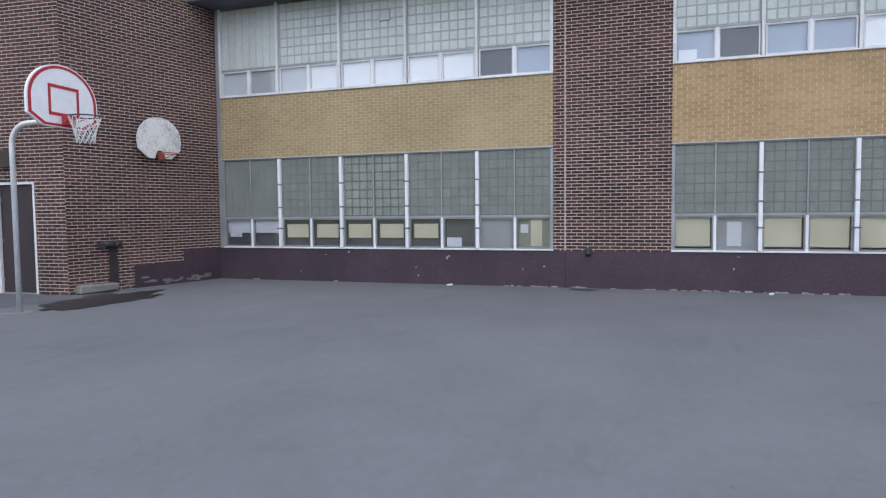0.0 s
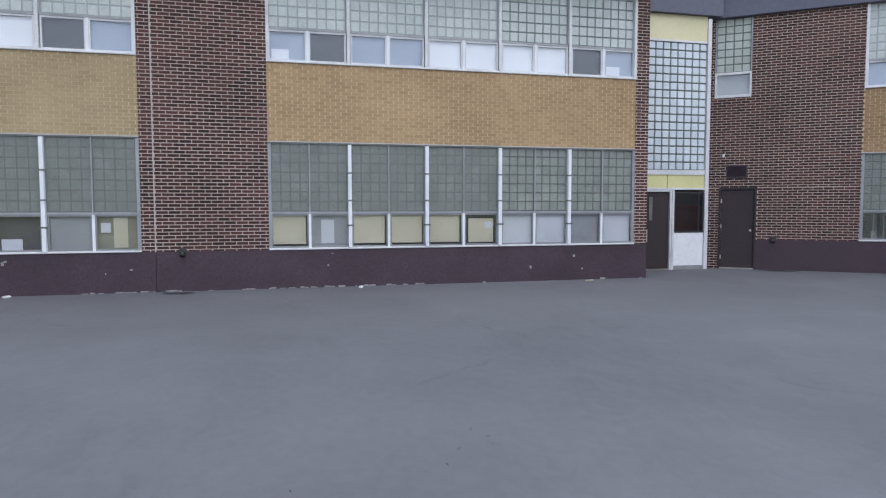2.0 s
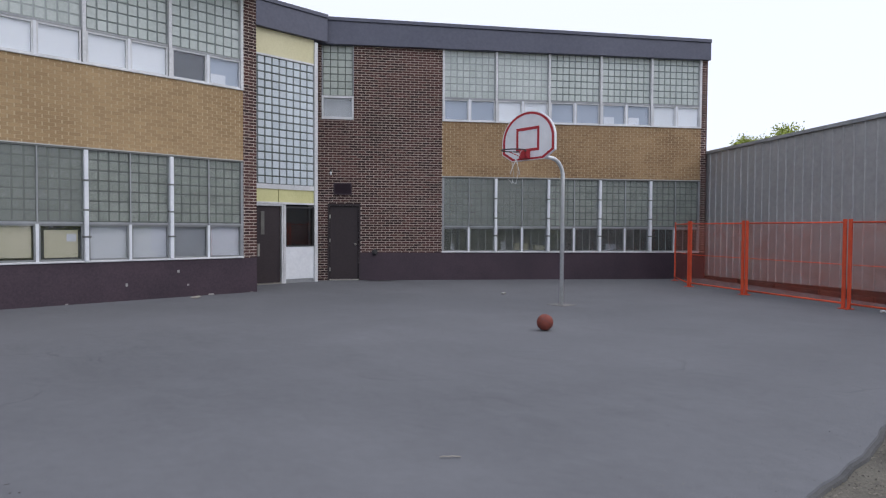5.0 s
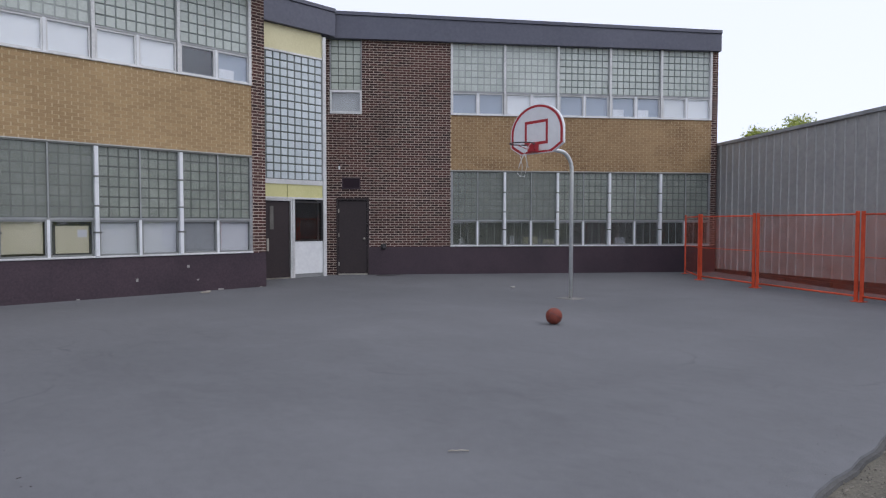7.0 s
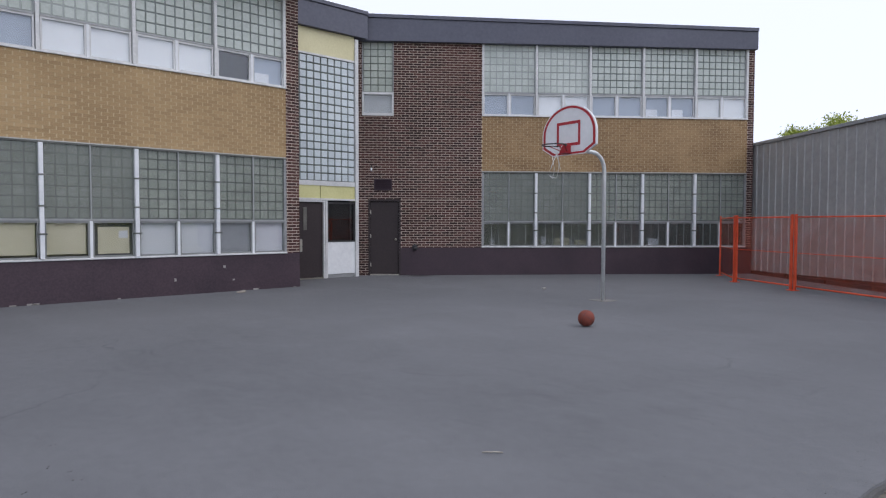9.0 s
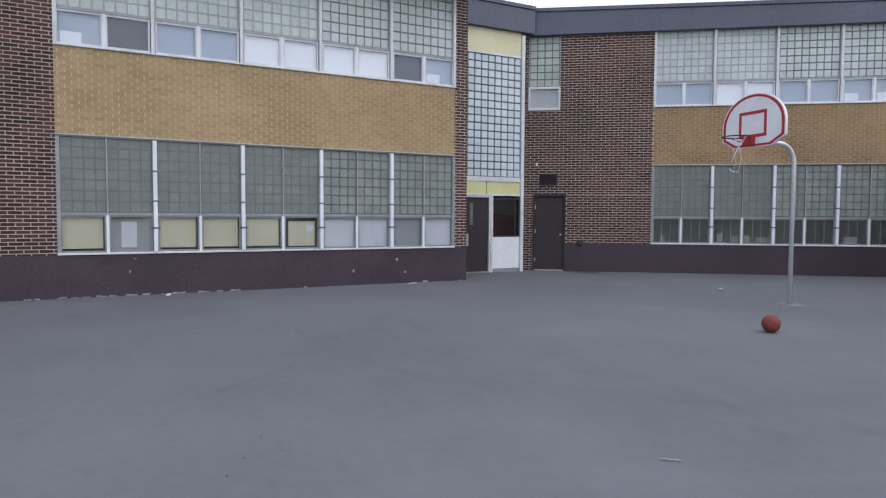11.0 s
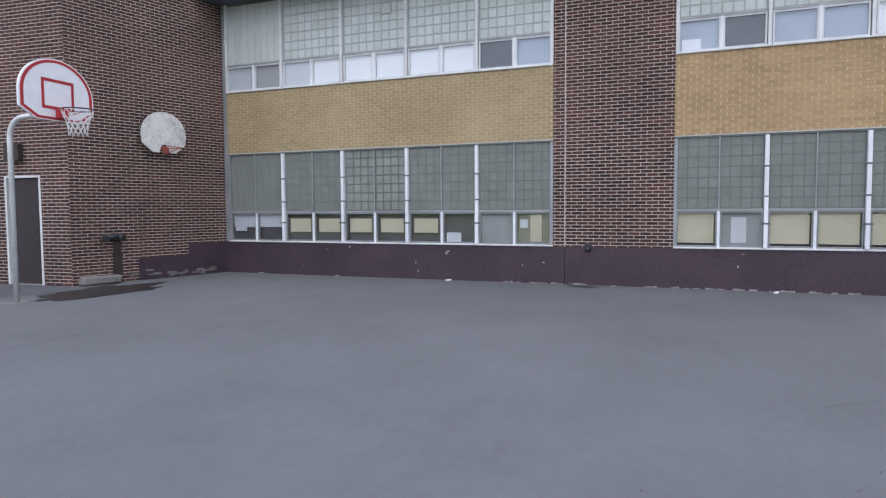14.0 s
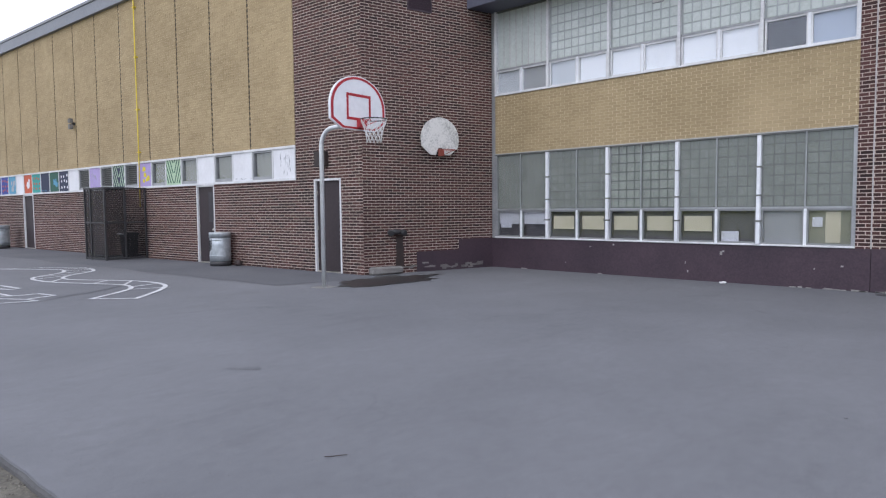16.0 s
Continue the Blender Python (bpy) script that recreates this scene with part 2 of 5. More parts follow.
def tube(bm, points, radius, sides=12, closed=False):
    """A round bar along points."""
    rings, n = [], len(points)
    pts = [Vector(p) for p in points]
    for i, p in enumerate(pts):
        a = pts[(i - 1) % n] if (closed or i) else p
        b = pts[(i + 1) % n] if (closed or i < n - 1) else p
        d = (b - a).normalized()
        side = d.cross(Vector((0, 0, 1)))
        if side.length < 0.05:
            side = d.cross(Vector((0, 1, 0)))
        side.normalize()
        up = side.cross(d)
        rings.append([bm.verts.new(p + radius * (math.cos(t) * side + math.sin(t) * up)) for t in np.linspace(0, 2 * math.pi, sides, endpoint=False)])
    for i in range(n if closed else n - 1):
        a, b = rings[i], rings[(i + 1) % n]
        for k in range(sides):
            f = bm.faces.new((a[k], a[(k + 1) % sides], b[(k + 1) % sides], b[k]))
            f.smooth = True
    if not closed:
        bm.faces.new(rings[0][::-1])
        bm.faces.new(rings[-1])
    return bm


def mesh_of(name, bm, material):
    me = bpy.data.meshes.new(name)
    bmesh.ops.recalc_face_normals(bm, faces=bm.faces)
    bm.to_mesh(me)
    bm.free()
    me.materials.append(material)
    return me


def part(name, bm, material, parent, label=""):
    ob = new(name, mesh_of(name, bm, material))
    ob.parent = parent
    return tagged(ob, label)


def thing(name, m, label, category, group="", kind="", bm=None, material=None):
    ob = new(name, mesh_of(name, bm, material) if bm else None)
    ob.matrix_world = m
    return tagged(ob, label, category, group, kind)


def facing(x, y, degrees, z=0.0):
    """A wall's own axes: x along the wall to the right as seen from the yard, y into the building, z up."""
    return pose(x, y, z, 0, 0, degrees)


# ---- plan ----
SILL, HEAD, SILL2, HEAD2, ROOFTOP = 0.77, 2.90, 4.44, 6.47, 7.03
PANE, PANE2, SOFFIT, GYM_TOP, HEAD_WEST = 1.49, 5.08, 6.59, 8.52, 2.94
MAIN = facing(0, 13.82, 0)
A0, A1, B0, B1, MAIN_END = -8.68, -0.487, 1.848, 9.825, 10.15
MAIN_START = -8.80
ALC_Y = 15.35
CX, CY, CTURN = 12.966, 15.632, -37.44
WING_C = facing(CX, CY, CTURN)
C_LEN, C0, C1 = 11.38, 3.478, 11.19
LX, LY = -9.675, 10.144
RET = facing(LX, LY, math.degrees(math.atan2(13.82 - LY, MAIN_START - LX)))
RET_LEN = math.hypot(13.82 - LY, MAIN_START - LX)
GYM = facing(LX, LY, 4.34)
GYM_LEN, GYM_RED, GYM_HEAD = 36.0, 2.42, 2.31
cend = WING_C @ Vector((C_LEN, 0, 0))
SHED_M = facing(cend.x, cend.y, CTURN - 90)


# ---- windows ----
def bay(name, w, z0, zp, z1, cols, rows, block, screen, glass, joint, cloth, depth):
    """One window bay: a field of glass blocks above a pair of framed panes. Local x from 0 to w."""
    face = "upright strips" if rows == 1 else "glass blocks"
    label = "window bay of green " + face + " over two framed panes, behind a wire screen" if screen else "upper window bay of pale " + face + " over two framed panes"
    win = thing(name, Matrix(), label, "window", kind="structure")
    part("block_joint", boxes((0.03, w - 0.03, depth, 0.19, zp + 0.03, z1 - 0.01)), joint, win, "dark mortar joints")
    bw, bh = (w - 0.10) / cols, (z1 - zp - 0.06) / rows
    proto = mesh_of("glass_block", boxes((-bw / 2 + 0.013, bw / 2 - 0.013, -0.02, 0.02, -bh / 2 + 0.013, bh / 2 - 0.013), bevel=0.007), block)
    for i in range(cols):
        for j in range(rows):
            ob = new("glass_block", proto)
            ob.parent = win
            ob.location = (0.05 + (i + 0.5) * bw, 0.075, zp + 0.045 + (j + 0.5) * bh)
    part("head_rail", boxes((0, w, -0.012, 0.1, z1 - 0.035, z1)), SASH, win)
    part("head_flashing", boxes((0, w, -0.022, 0.004, z1 - 0.004, z1 + 0.016)), ALU if not screen else FLASH, win, "thin pale metal flashing")
    part("transom", boxes((0.035, w - 0.035, 0.0, 0.09, zp - 0.005, zp + 0.035)), ALU, win)
    part("sill", boxes((0, w, -0.035, 0.16, z0, z0 + 0.035), bevel=0.006), WHITE, win, "white painted sill")
    zl = z0 + 0.035
    mid = w / 2
    part("centre_post", boxes((mid - 0.024, mid + 0.024, -0.008, 0.09, zl, zp - 0.005)), POST_WHITE, win)
    for x0, x1 in ((0.045, mid - 0.024), (mid + 0.024, w - 0.045)):
        sash = part("sash", boxes((x0, x0 + 0.03, 0.012, 0.07, zl, zp - 0.005), (x1 - 0.03, x1, 0.012, 0.07, zl, zp - 0.005), (x0 + 0.03, x1 - 0.03, 0.014, 0.07, zl, zl + 0.035), (x0 + 0.03, x1 - 0.03, 0.014, 0.07, zp - 0.04, zp - 0.005)), GREY_SASH if screen else WHITE, win)
        p = part("pane", boxes((x0 + 0.03, x1 - 0.03, 0.04, 0.046, zl + 0.035, zp - 0.04)), glass, sash)
        p.visible_shadow = False
    if screen:
        part("screen_bar", boxes((mid - 0.012, mid + 0.012, -0.02, -0.004, zp, z1 - 0.03)), ALU, win)
        part("screen", boxes((0.04, w - 0.04, 0.004, 0.006, zp + 0.03, z1 - 0.03)), cloth, win, "grey woven wire screen").visible_shadow = False
    return win


def post(name, z0, z1, clips, m, group):
    p = thing(name, m, "white painted mullion post between window bays", "window mullion", group, "structure",
              boxes((-0.036, 0.036, -0.06, 0.10, z0, z1), bevel=0.006), POST_WHITE)
    for z in clips:
        part("clip", boxes((-0.08, 0.08, -0.066, -0.03, z - 0.016, z + 0.016)), SASH, p, "small dark bracket")
    return p


def window_band(m, u0, u1, tag, sharp, ribbed, top, head):
    """Five bays: sharp ones show dark joints, ribbed ones have upright strips in place of blocks."""
    w = (u1 - u0) / 5
    made = {}
    for i in range(5):
        kind = "ribbed" if i in ribbed else "sharp" if i in sharp else "soft"
        if kind in made:
            for ob in made[kind]:
                copy_thing(ob, m @ pose(u0 + i * w, 0, 0))
            continue
        rows = 1 if kind == "ribbed" else 7
        low = bay("window_" + tag, w, SILL, PANE, head, 8, rows, BLOCK, True, GLASS, FLASH if kind == "ribbed" else JOINT, THIN_SCREEN if kind == "sharp" else SCREEN, 0.085 if kind == "sharp" else 0.066)
        up = bay("window_upper_" + tag, w, SILL2, PANE2, top, 8, rows, BLOCK_UP, False, GLASS_UP, JOINT_UP if kind == "sharp" and tag != "west" else FLASH if kind == "ribbed" else JOINT_SOFT, SCREEN, 0.078 if kind == "sharp" and tag != "west" else 0.063)
        for ob in (low, up):
            ob.matrix_world = m @ pose(u0 + i * w, 0, 0)
        made[kind] = (low, up)
    for i in range(6):
        x = u0 + i * w + (0.03 if i == 0 else -0.03 if i == 5 else 0)
        if 0 < i < 5:
            post("mullion", SILL + 0.035, head - 0.035, (1.25, 1.75, 2.3), m @ pose(x, 0, 0), "mullions of the " + tag)
        else:
            thing("trim", m @ pose(x, 0, 0), "thin aluminium jamb at the window's end", "window jamb", "", "structure", boxes((-0.03, 0.03, -0.01, 0.1, SILL + 0.035, head - 0.035)), ALU)
        thing("trim", m @ pose(x, 0, 0), "white upper window mullion", "window mullion", "", "structure", boxes((-0.03, 0.03, -0.03, 0.1, SILL2 + 0.035, top)), WHITE)


# ---- walls ----
RECTS_MAIN = [(A1, B0, SILL, SOFFIT), (B1, MAIN_END, SILL, SOFFIT)]
RECTS_C = [(-0.3, 0.31, -0.1, 2.11), (1.21, C0, SILL, 2.11), (-0.3, C0, 2.11, 4.42), (-0.3, 0.15, 4.42, HEAD2), (1.02, C0, 4.42, HEAD2), (C1, C_LEN, SILL, HEAD2)]
RECTS_RET = [(0, RET_LEN, -0.1, GYM_TOP)]
RECTS_GYM = [(-GYM_LEN, -20.98, -0.1, GYM_HEAD), (-19.86, -7.14, -0.1, GYM_HEAD), (-6.18, -1.73, -0.1, GYM_HEAD), (-0.745, 0, -0.1, GYM_HEAD), (-GYM_RED, 0, GYM_HEAD, GYM_TOP)]
TAN_JOINTS = [-GYM_RED] + [-4.345 - 1.836 * i for i in range(18)]
RECTS_TAN = [(b + 0.036, a - 0.036, 3.2, GYM_TOP) for a, b in zip(TAN_JOINTS, TAN_JOINTS[1:])]


def wall(name, m, panels, material, label, t0=0.005, t1=0.3):
    """A wall's core in its own axes, made of rectangles (u0, u1, z0, z1); bricks are laid on it later."""
    return thing(name, m, label, "wall", "", "structure", boxes(*[(a, b, t0, t1, c, d) for a, b, c, d in panels]), material)


wall_main = wall("wall_main", MAIN, RECTS_MAIN, MORTAR, "dark red brick wall piers with pale mortar")
spandrel_a = wall("wall_spandrel_west", MAIN, [(A0, A1, HEAD_WEST, SILL2)], CREAM_MORTAR, "tan brick spandrel between two window bands")
spandrel_b = wall("wall_spandrel_east", MAIN, [(B0, B1, HEAD, SILL2)], PALE_JOINT, "tan brick spandrel between two window bands")
wall_c = wall("wall_c", WING_C, RECTS_C, MORTAR, "dark red brick wall with pale mortar")
spandrel_c = wall("wall_spandrel_c", WING_C, [(C0, C1, HEAD, SILL2)], PALE_JOINT, "tan brick spandrel between two window bands")
wall_return = wall("wall_return", RET, RECTS_RET, MORTAR, "dark red brick return wall with pale mortar")
wall_gym = wall("wall_gym", GYM, RECTS_GYM, MORTAR, "dark red brick wall with pale mortar")
wall_gym_tan = wall("wall_gym_tan", GYM, RECTS_TAN, CREAM_MORTAR, "tall tan brick wall with dark vertical joints")

thing("trim_corner", MAIN, "pale aluminium strip in the inner corner", "trim", "", "structure", boxes((MAIN_START - 0.25, A0, 0.02, 0.3, SILL, SOFFIT)), ALU)
thing("plinth", MAIN, "dark maroon painted concrete plinth, chipped at the ground", "plinth", "", "structure",
      boxes((MAIN_START, -0.245, -0.004, 0.3, -0.1, SILL), (-0.237, MAIN_END, -0.004, 0.3, -0.1, SILL)), MAROON)
thing("plinth_c", WING_C, "dark maroon painted concrete plinth under the windows", "plinth", "", "structure", boxes((1.21, C_LEN, -0.004, 0.3, -0.1, SILL)), MAROON)

for m, a, b, tag in ((MAIN, A0, A1, "west"), (MAIN, B0, B1, "east"), (WING_C, C0, C1, "wing")):
    window_band(m, a, b, tag, {"west": (2,), "east": (3, 4), "wing": (2, 3, 4)}[tag], (0,) if tag == "west" else (), HEAD2 if tag == "wing" else SOFFIT, HEAD_WEST if tag == "west" else HEAD)


# roofs and fascias
def fascia(name, m, u0, u1, z0, z1, out=0.12, paint=FASCIA):
    return thing(name, m, "slate-grey metal roof fascia", "fascia", "", "structure",
                 boxes((u0, u1, -out, 0.32, z0, z1 - 0.10), (u0, u1, -out - 0.035, 0.32, z1 - 0.10, z1), bevel=0.008), paint)


fascia("trim_fascia_main", MAIN, MAIN_START - 0.26, MAIN_END - 0.02, SOFFIT, SOFFIT + 0.56, 0.75)
fc = fascia("trim_fascia_c", WING_C, 0.1, C_LEN + 0.03, HEAD2 - 0.04, ROOFTOP)
for v in fc.data.vertices:
    if v.co.z > HEAD2 + 0.1 and v.co.x < 3:
        v.co.z += 0.13  # the roof edge falls gently along the wing
fascia("trim_fascia_alcove", facing(0, ALC_Y, 0), MAIN_END + 0.05, CX + 0.1, HEAD2 - 0.04, ROOFTOP + 0.13)
fascia("trim_fascia_gym", GYM, -GYM_LEN, 0.0, GYM_TOP, GYM_TOP + 0.52, 0.12, GYM_FASCIA)
fascia("trim_fascia_return", RET, 0.13, RET_LEN, GYM_TOP, GYM_TOP + 0.52, 0.12, GYM_FASCIA)


def slab(name, corners, z0, z1, material, label, category="roof"):
    bm = bmesh.new()
    top = [bm.verts.new((x, y, z1)) for x, y in corners]
    low = [bm.verts.new((x, y, z0)) for x, y in corners]
    n = len(corners)
    bm.faces.new(top)
    bm.faces.new(low[::-1])
    for k in range(n):
        bm.faces.new((low[k], low[(k + 1) % n], top[(k + 1) % n], top[k]))
    return thing(name, Matrix(), label, category, "", "structure", bm, material)


far_c = WING_C @ Vector((C_LEN, 8, 0))
slab("roof", [(MAIN_START, 14.14), (MAIN_END, 14.14), (MAIN_END, 15.5), (12.95, 15.95), (cend.x, cend.y + 0.45), (far_c.x, far_c.y), (14, 26), (-8.6, 26)], SOFFIT + 0.02, ROOFTOP - 0.05, ROOF, "flat dark roof")
gym_far, ret_top = GYM @ Vector((-GYM_LEN, 0.33, 0)), RET @ Vector((RET_LEN, 0.33, 0))
slab("roof_gym", [(gym_far.x, gym_far.y), (LX - 0.25, LY + 0.36), (ret_top.x, ret_top.y), (-9.2, 26), (gym_far.x, 26)], GYM_TOP - 0.1, GYM_TOP + 0.2, ROOF, "flat dark gymnasium roof")
slab("wall_gym_side", [(-9.05, 14.15), (-8.8, 14.15), (-8.8, 26), (-9.05, 26)], SOFFIT, GYM_TOP - 0.12, TAN, "tan upper wall of the gymnasium", "wall")
slab("wall_back", [(-45, 25.6), (-45, 26), (14, 26), (far_c.x, far_c.y), (far_c.x - 0.3, far_c.y - 0.3), (14, 25.6)], -0.1, HEAD2, PLASTER, "plain back wall", "wall")
end_m = facing(cend.x, cend.y, CTURN + 90)
thing("wall_end", end_m, "plain brick end wall", "wall", "", "structure", boxes((0.32, 8, 0, 0.22, -0.1, HEAD2)), RED)


def room(name, m, u0, u1, z0, z1):
    thing(name, m, "dim classroom shell with plain walls", "room", "", "structure",
          boxes((u0, u1, 4.5, 4.6, z0, z1), (u0 - 0.1, u0, 0.2, 4.6, z0, z1), (u1, u1 + 0.1, 0.2, 4.6, z0, z1),
                (u0 - 0.1, u1 + 0.1, 0.2, 4.6, z1, z1 + 0.1)), PLASTER)
    thing(name.replace("wall", "floor"), m, "worn brown classroom floor", "floor", "", "structure",
          boxes((u0 - 0.1, u1 + 0.1, 0.31, 4.6, z0 - 0.1, z0)), ROOM_FLOOR)


for m, a, b, tag in ((MAIN, A0, A1, "west"), (MAIN, B0, B1, "east"), (WING_C, C0, C1, "wing")):
    room("wall_room_" + tag, m, a, b, 0.1, 3.3)
    room("wall_room_upper_" + tag, m, a, b, 3.6, 6.3)

# ---- ground ----
thing("ground", Matrix(), "dry grass field reaching the horizon", "ground", "", "structure", boxes((-900, 900, -900, 900, -0.5, -0.07)), GRASS)


def edge_sheet(name, x0, x1, edge, y1, z, material, label, step=0.25):
    """A sheet with a ragged near edge."""
    bm = bmesh.new()
    rows = []
    for k in range(int((x1 - x0) / step) + 1):
        x = x0 + k * step
        y = edge + 0.0215 * (x + 3.0) + 0.07 * (noise.noise(Vector((x * 0.7, 3.1, 0))) + 0.5 * noise.noise(Vector((x * 2.9, 1.7, 0))))
        rows.append([bm.verts.new(p) for p in ((x, y - 0.03, z - 0.09), (x, y, z), (x, y1, z))])
    for a, b in zip(rows, rows[1:]):
        bm.faces.new((a[0], b[0], b[1], a[1]))
        bm.faces.new((a[1], b[1], b[2], a[2]))
    return thing(name, Matrix(), label, "pavement", "", "structure", bm, material)


# The soft shadow below the asphalt's edge is painted as a dark strip.
EDGE_SHADE = surface("shaded_asphalt_edge", (0.06, 0.06, 0.062), (0.105, 0.103, 0.102), 0.95, grain=60, stain=3.0, bump=0.6)
edge_sheet("pavement_edge", -60, 45, 1.25, 3.0, -0.014, EDGE_SHADE, "dark strip painting the shadow along the asphalt's edge")
edge_sheet("pavement", -60, 45, 1.283, 40, 0.0, ASPHALT, "worn grey asphalt school yard with faint patches")
thing("ground_gravel", Matrix(), "strip of loose gravel and sand beside the asphalt", "ground", "", "structure", boxes((-60, 45, -6, 3.2, -0.2, -0.035)), GRAVEL)

# dark strip of newer asphalt along the gymnasium
bm = bmesh.new()
near, far = [], []
for k in range(140):
    u = -34.0 + 0.25 * k
    w = 2.5 + 0.22 * noise.noise(Vector((u * 0.5, 0, 4))) + 0.12 * noise.noise(Vector((u * 2.3, 2, 4)))
    if u > 0.0:
        w -= 3.2 * u
    near.append(bm.verts.new(GYM @ Vector((u, -max(w, 0.05), 0.006))))
    far.append(bm.verts.new(GYM @ Vector((min(u, 0.0), 0.02, 0.006))))
    if w < 0.1:
        break
for k in range(len(near) - 1):
    bm.faces.new((near[k], near[k + 1], far[k + 1], far[k]))
thing("pavement_patch", Matrix(), "strip of darker newer asphalt along the wall", "pavement", "", "structure", bm, NEWPATCH)

# ---- more materials ----
RED_PAINT = surface("red_paint", (0.36, 0.02, 0.03), (0.5, 0.035, 0.05), 0.45, grain=30, stain=3.0, bump=0.03)
RUST = surface("rusty_red_paint", (0.22, 0.05, 0.035), (0.36, 0.09, 0.06), 0.7, grain=40, stain=5.0, bump=0.15)
BOARD = surface("white_board", (0.74, 0.75, 0.78), (0.85, 0.86, 0.89), 0.35, grain=10, stain=1.5, bump=0.02)
OLD_BOARD = surface("flaking_white_board", (0.13, 0.14, 0.135), (0.72, 0.71, 0.68), 0.8, grain=22, stain=3.0, bump=0.3, mid=0.28)
GALV = surface("galvanised_steel", (0.56, 0.58, 0.59), (0.76, 0.78, 0.79), 0.4, metal=0.35, grain=25, stain=3.0, bump=0.05)
DARK = surface("dark_metal", (0.02, 0.02, 0.022), (0.05, 0.05, 0.055), 0.5, grain=30, stain=3.0, bump=0.05)
CORD = surface("white_cord", (0.6, 0.6, 0.6), (0.78, 0.78, 0.77), 0.9, grain=60, stain=4.0, bump=0.1)
ORANGE = surface("orange_paint", (0.56, 0.055, 0.018), (0.74, 0.10, 0.034), 0.5, grain=20, stain=3.0, bump=0.05)
ORANGE_NET = veil("orange_wire_mesh", (0.60, 0.10, 0.035), 0.125)
BLACK_NET = veil("black_wire_mesh", (0.016, 0.016, 0.018), 0.36)
RUBBER = surface("worn_orange_rubber", (0.15, 0.032, 0.022), (0.25, 0.058, 0.036), 0.75, grain=90, stain=6.0, bump=0.3)
CREAM = surface("cream_paper", (0.66, 0.61, 0.43), (0.78, 0.72, 0.53), 0.8, grain=12, stain=2.0, bump=0.02)
PAPER = surface("white_paper", (0.72, 0.74, 0.78), (0.84, 0.85, 0.88), 0.8, grain=12, stain=2.0, bump=0.02)
BLIND = surface("white_blind", (0.82, 0.83, 0.85), (0.90, 0.91, 0.92), 0.7, grain=8, stain=1.0, bump=0.02)
GREY_BLIND = surface("grey_blind", (0.36, 0.37, 0.37), (0.46, 0.47, 0.47), 0.8, grain=8, stain=1.0, bump=0.02)
CONCRETE = surface("concrete", (0.24, 0.23, 0.22), (0.40, 0.39, 0.37), 0.95, grain=50, stain=3.0, bump=0.4)
DAMP = surface("damp_concrete", (0.10, 0.098, 0.094), (0.26, 0.25, 0.24), 0.85, grain=50, stain=3.0, bump=0.4)
WET = surface("wet_asphalt", (0.018, 0.018, 0.019), (0.035, 0.034, 0.034), 0.35, grain=60, stain=4.0, bump=0.15)
SOOT = surface("dark_stain", (0.022, 0.017, 0.017), (0.055, 0.035, 0.032), 0.6, grain=50, stain=6.0, bump=0.2)
LINE = surface("worn_white_line", (0.24, 0.245, 0.255), (0.68, 0.69, 0.71), 0.9, grain=14, stain=4.0, bump=0.2, mid=0.42)
SKY_REFLECTION = surface("blue_grey_sky_reflection", (0.30, 0.355, 0.44), (0.40, 0.455, 0.54), 0.5, grain=6, stain=0.8, bump=0.02)
PANE_SCREEN = veil("thin_pane_screen", (0.17, 0.19, 0.18), 0.16)
NIGHT = surface("dark_screen", (0.018, 0.021, 0.03), (0.045, 0.05, 0.066), 0.6, grain=30, stain=1.5, bump=0.02)
MID_BLIND = surface("mid_grey_blind", (0.50, 0.53, 0.55), (0.60, 0.63, 0.65), 0.7, grain=8, stain=1.0, bump=0.02)
# Grey of the dim classroom, put into a backing sheet's colour.
DIM_ROOM = surface("dark_grey_blind", (0.085, 0.085, 0.092), (0.135, 0.135, 0.142), 0.8, grain=10, stain=1.5, bump=0.02)
# Olive tone of reflections in the glass, put into sheets behind panes.
OLIVE_REFLECTION = surface("olive_pane_reflection", (0.26, 0.27, 0.20), (0.36, 0.36, 0.27), 0.8, grain=8, stain=1.5, bump=0.02)
LIGHT_BLIND = surface("pale_grey_blind", (0.72, 0.74, 0.75), (0.84, 0.85, 0.86), 0.8, grain=8, stain=1.0, bump=0.02)
YELLOW_PIPE = surface("yellow_pipe_paint", (0.62, 0.47, 0.03), (0.78, 0.62, 0.06), 0.5, grain=20, stain=3.0, bump=0.05)
TWIG = surface("dry_wood", (0.24, 0.21, 0.18), (0.50, 0.46, 0.41), 0.9, grain=60, stain=6.0, bump=0.3)
CAULK = surface("white_caulk", (0.38, 0.36, 0.35), (0.60, 0.57, 0.55), 0.8, grain=40, stain=5.0, bump=0.2)
LEAF = surface("tree_leaf", (0.18, 0.24, 0.035), (0.42, 0.47, 0.09), 0.7, grain=4, stain=1.0, bump=0.0, vary=0.5)
BARK = surface("bark", (0.07, 0.055, 0.04), (0.14, 0.11, 0.085), 0.95, grain=30, stain=3.0, bump=0.5)
BRASS = surface("worn_steel", (0.45, 0.43, 0.38), (0.6, 0.58, 0.52), 0.35, metal=0.8, grain=20, stain=4.0, bump=0.02)
TANJOINT = surface("dark_sealant", (0.03, 0.024, 0.018), (0.06, 0.046, 0.034), 0.9, grain=40, stain=2.0, bump=0.3)


def plain_colour(name, c):
    return surface(name, tuple(0.85 * v for v in c), c, 0.6, grain=20, stain=2.0, bump=0.03)


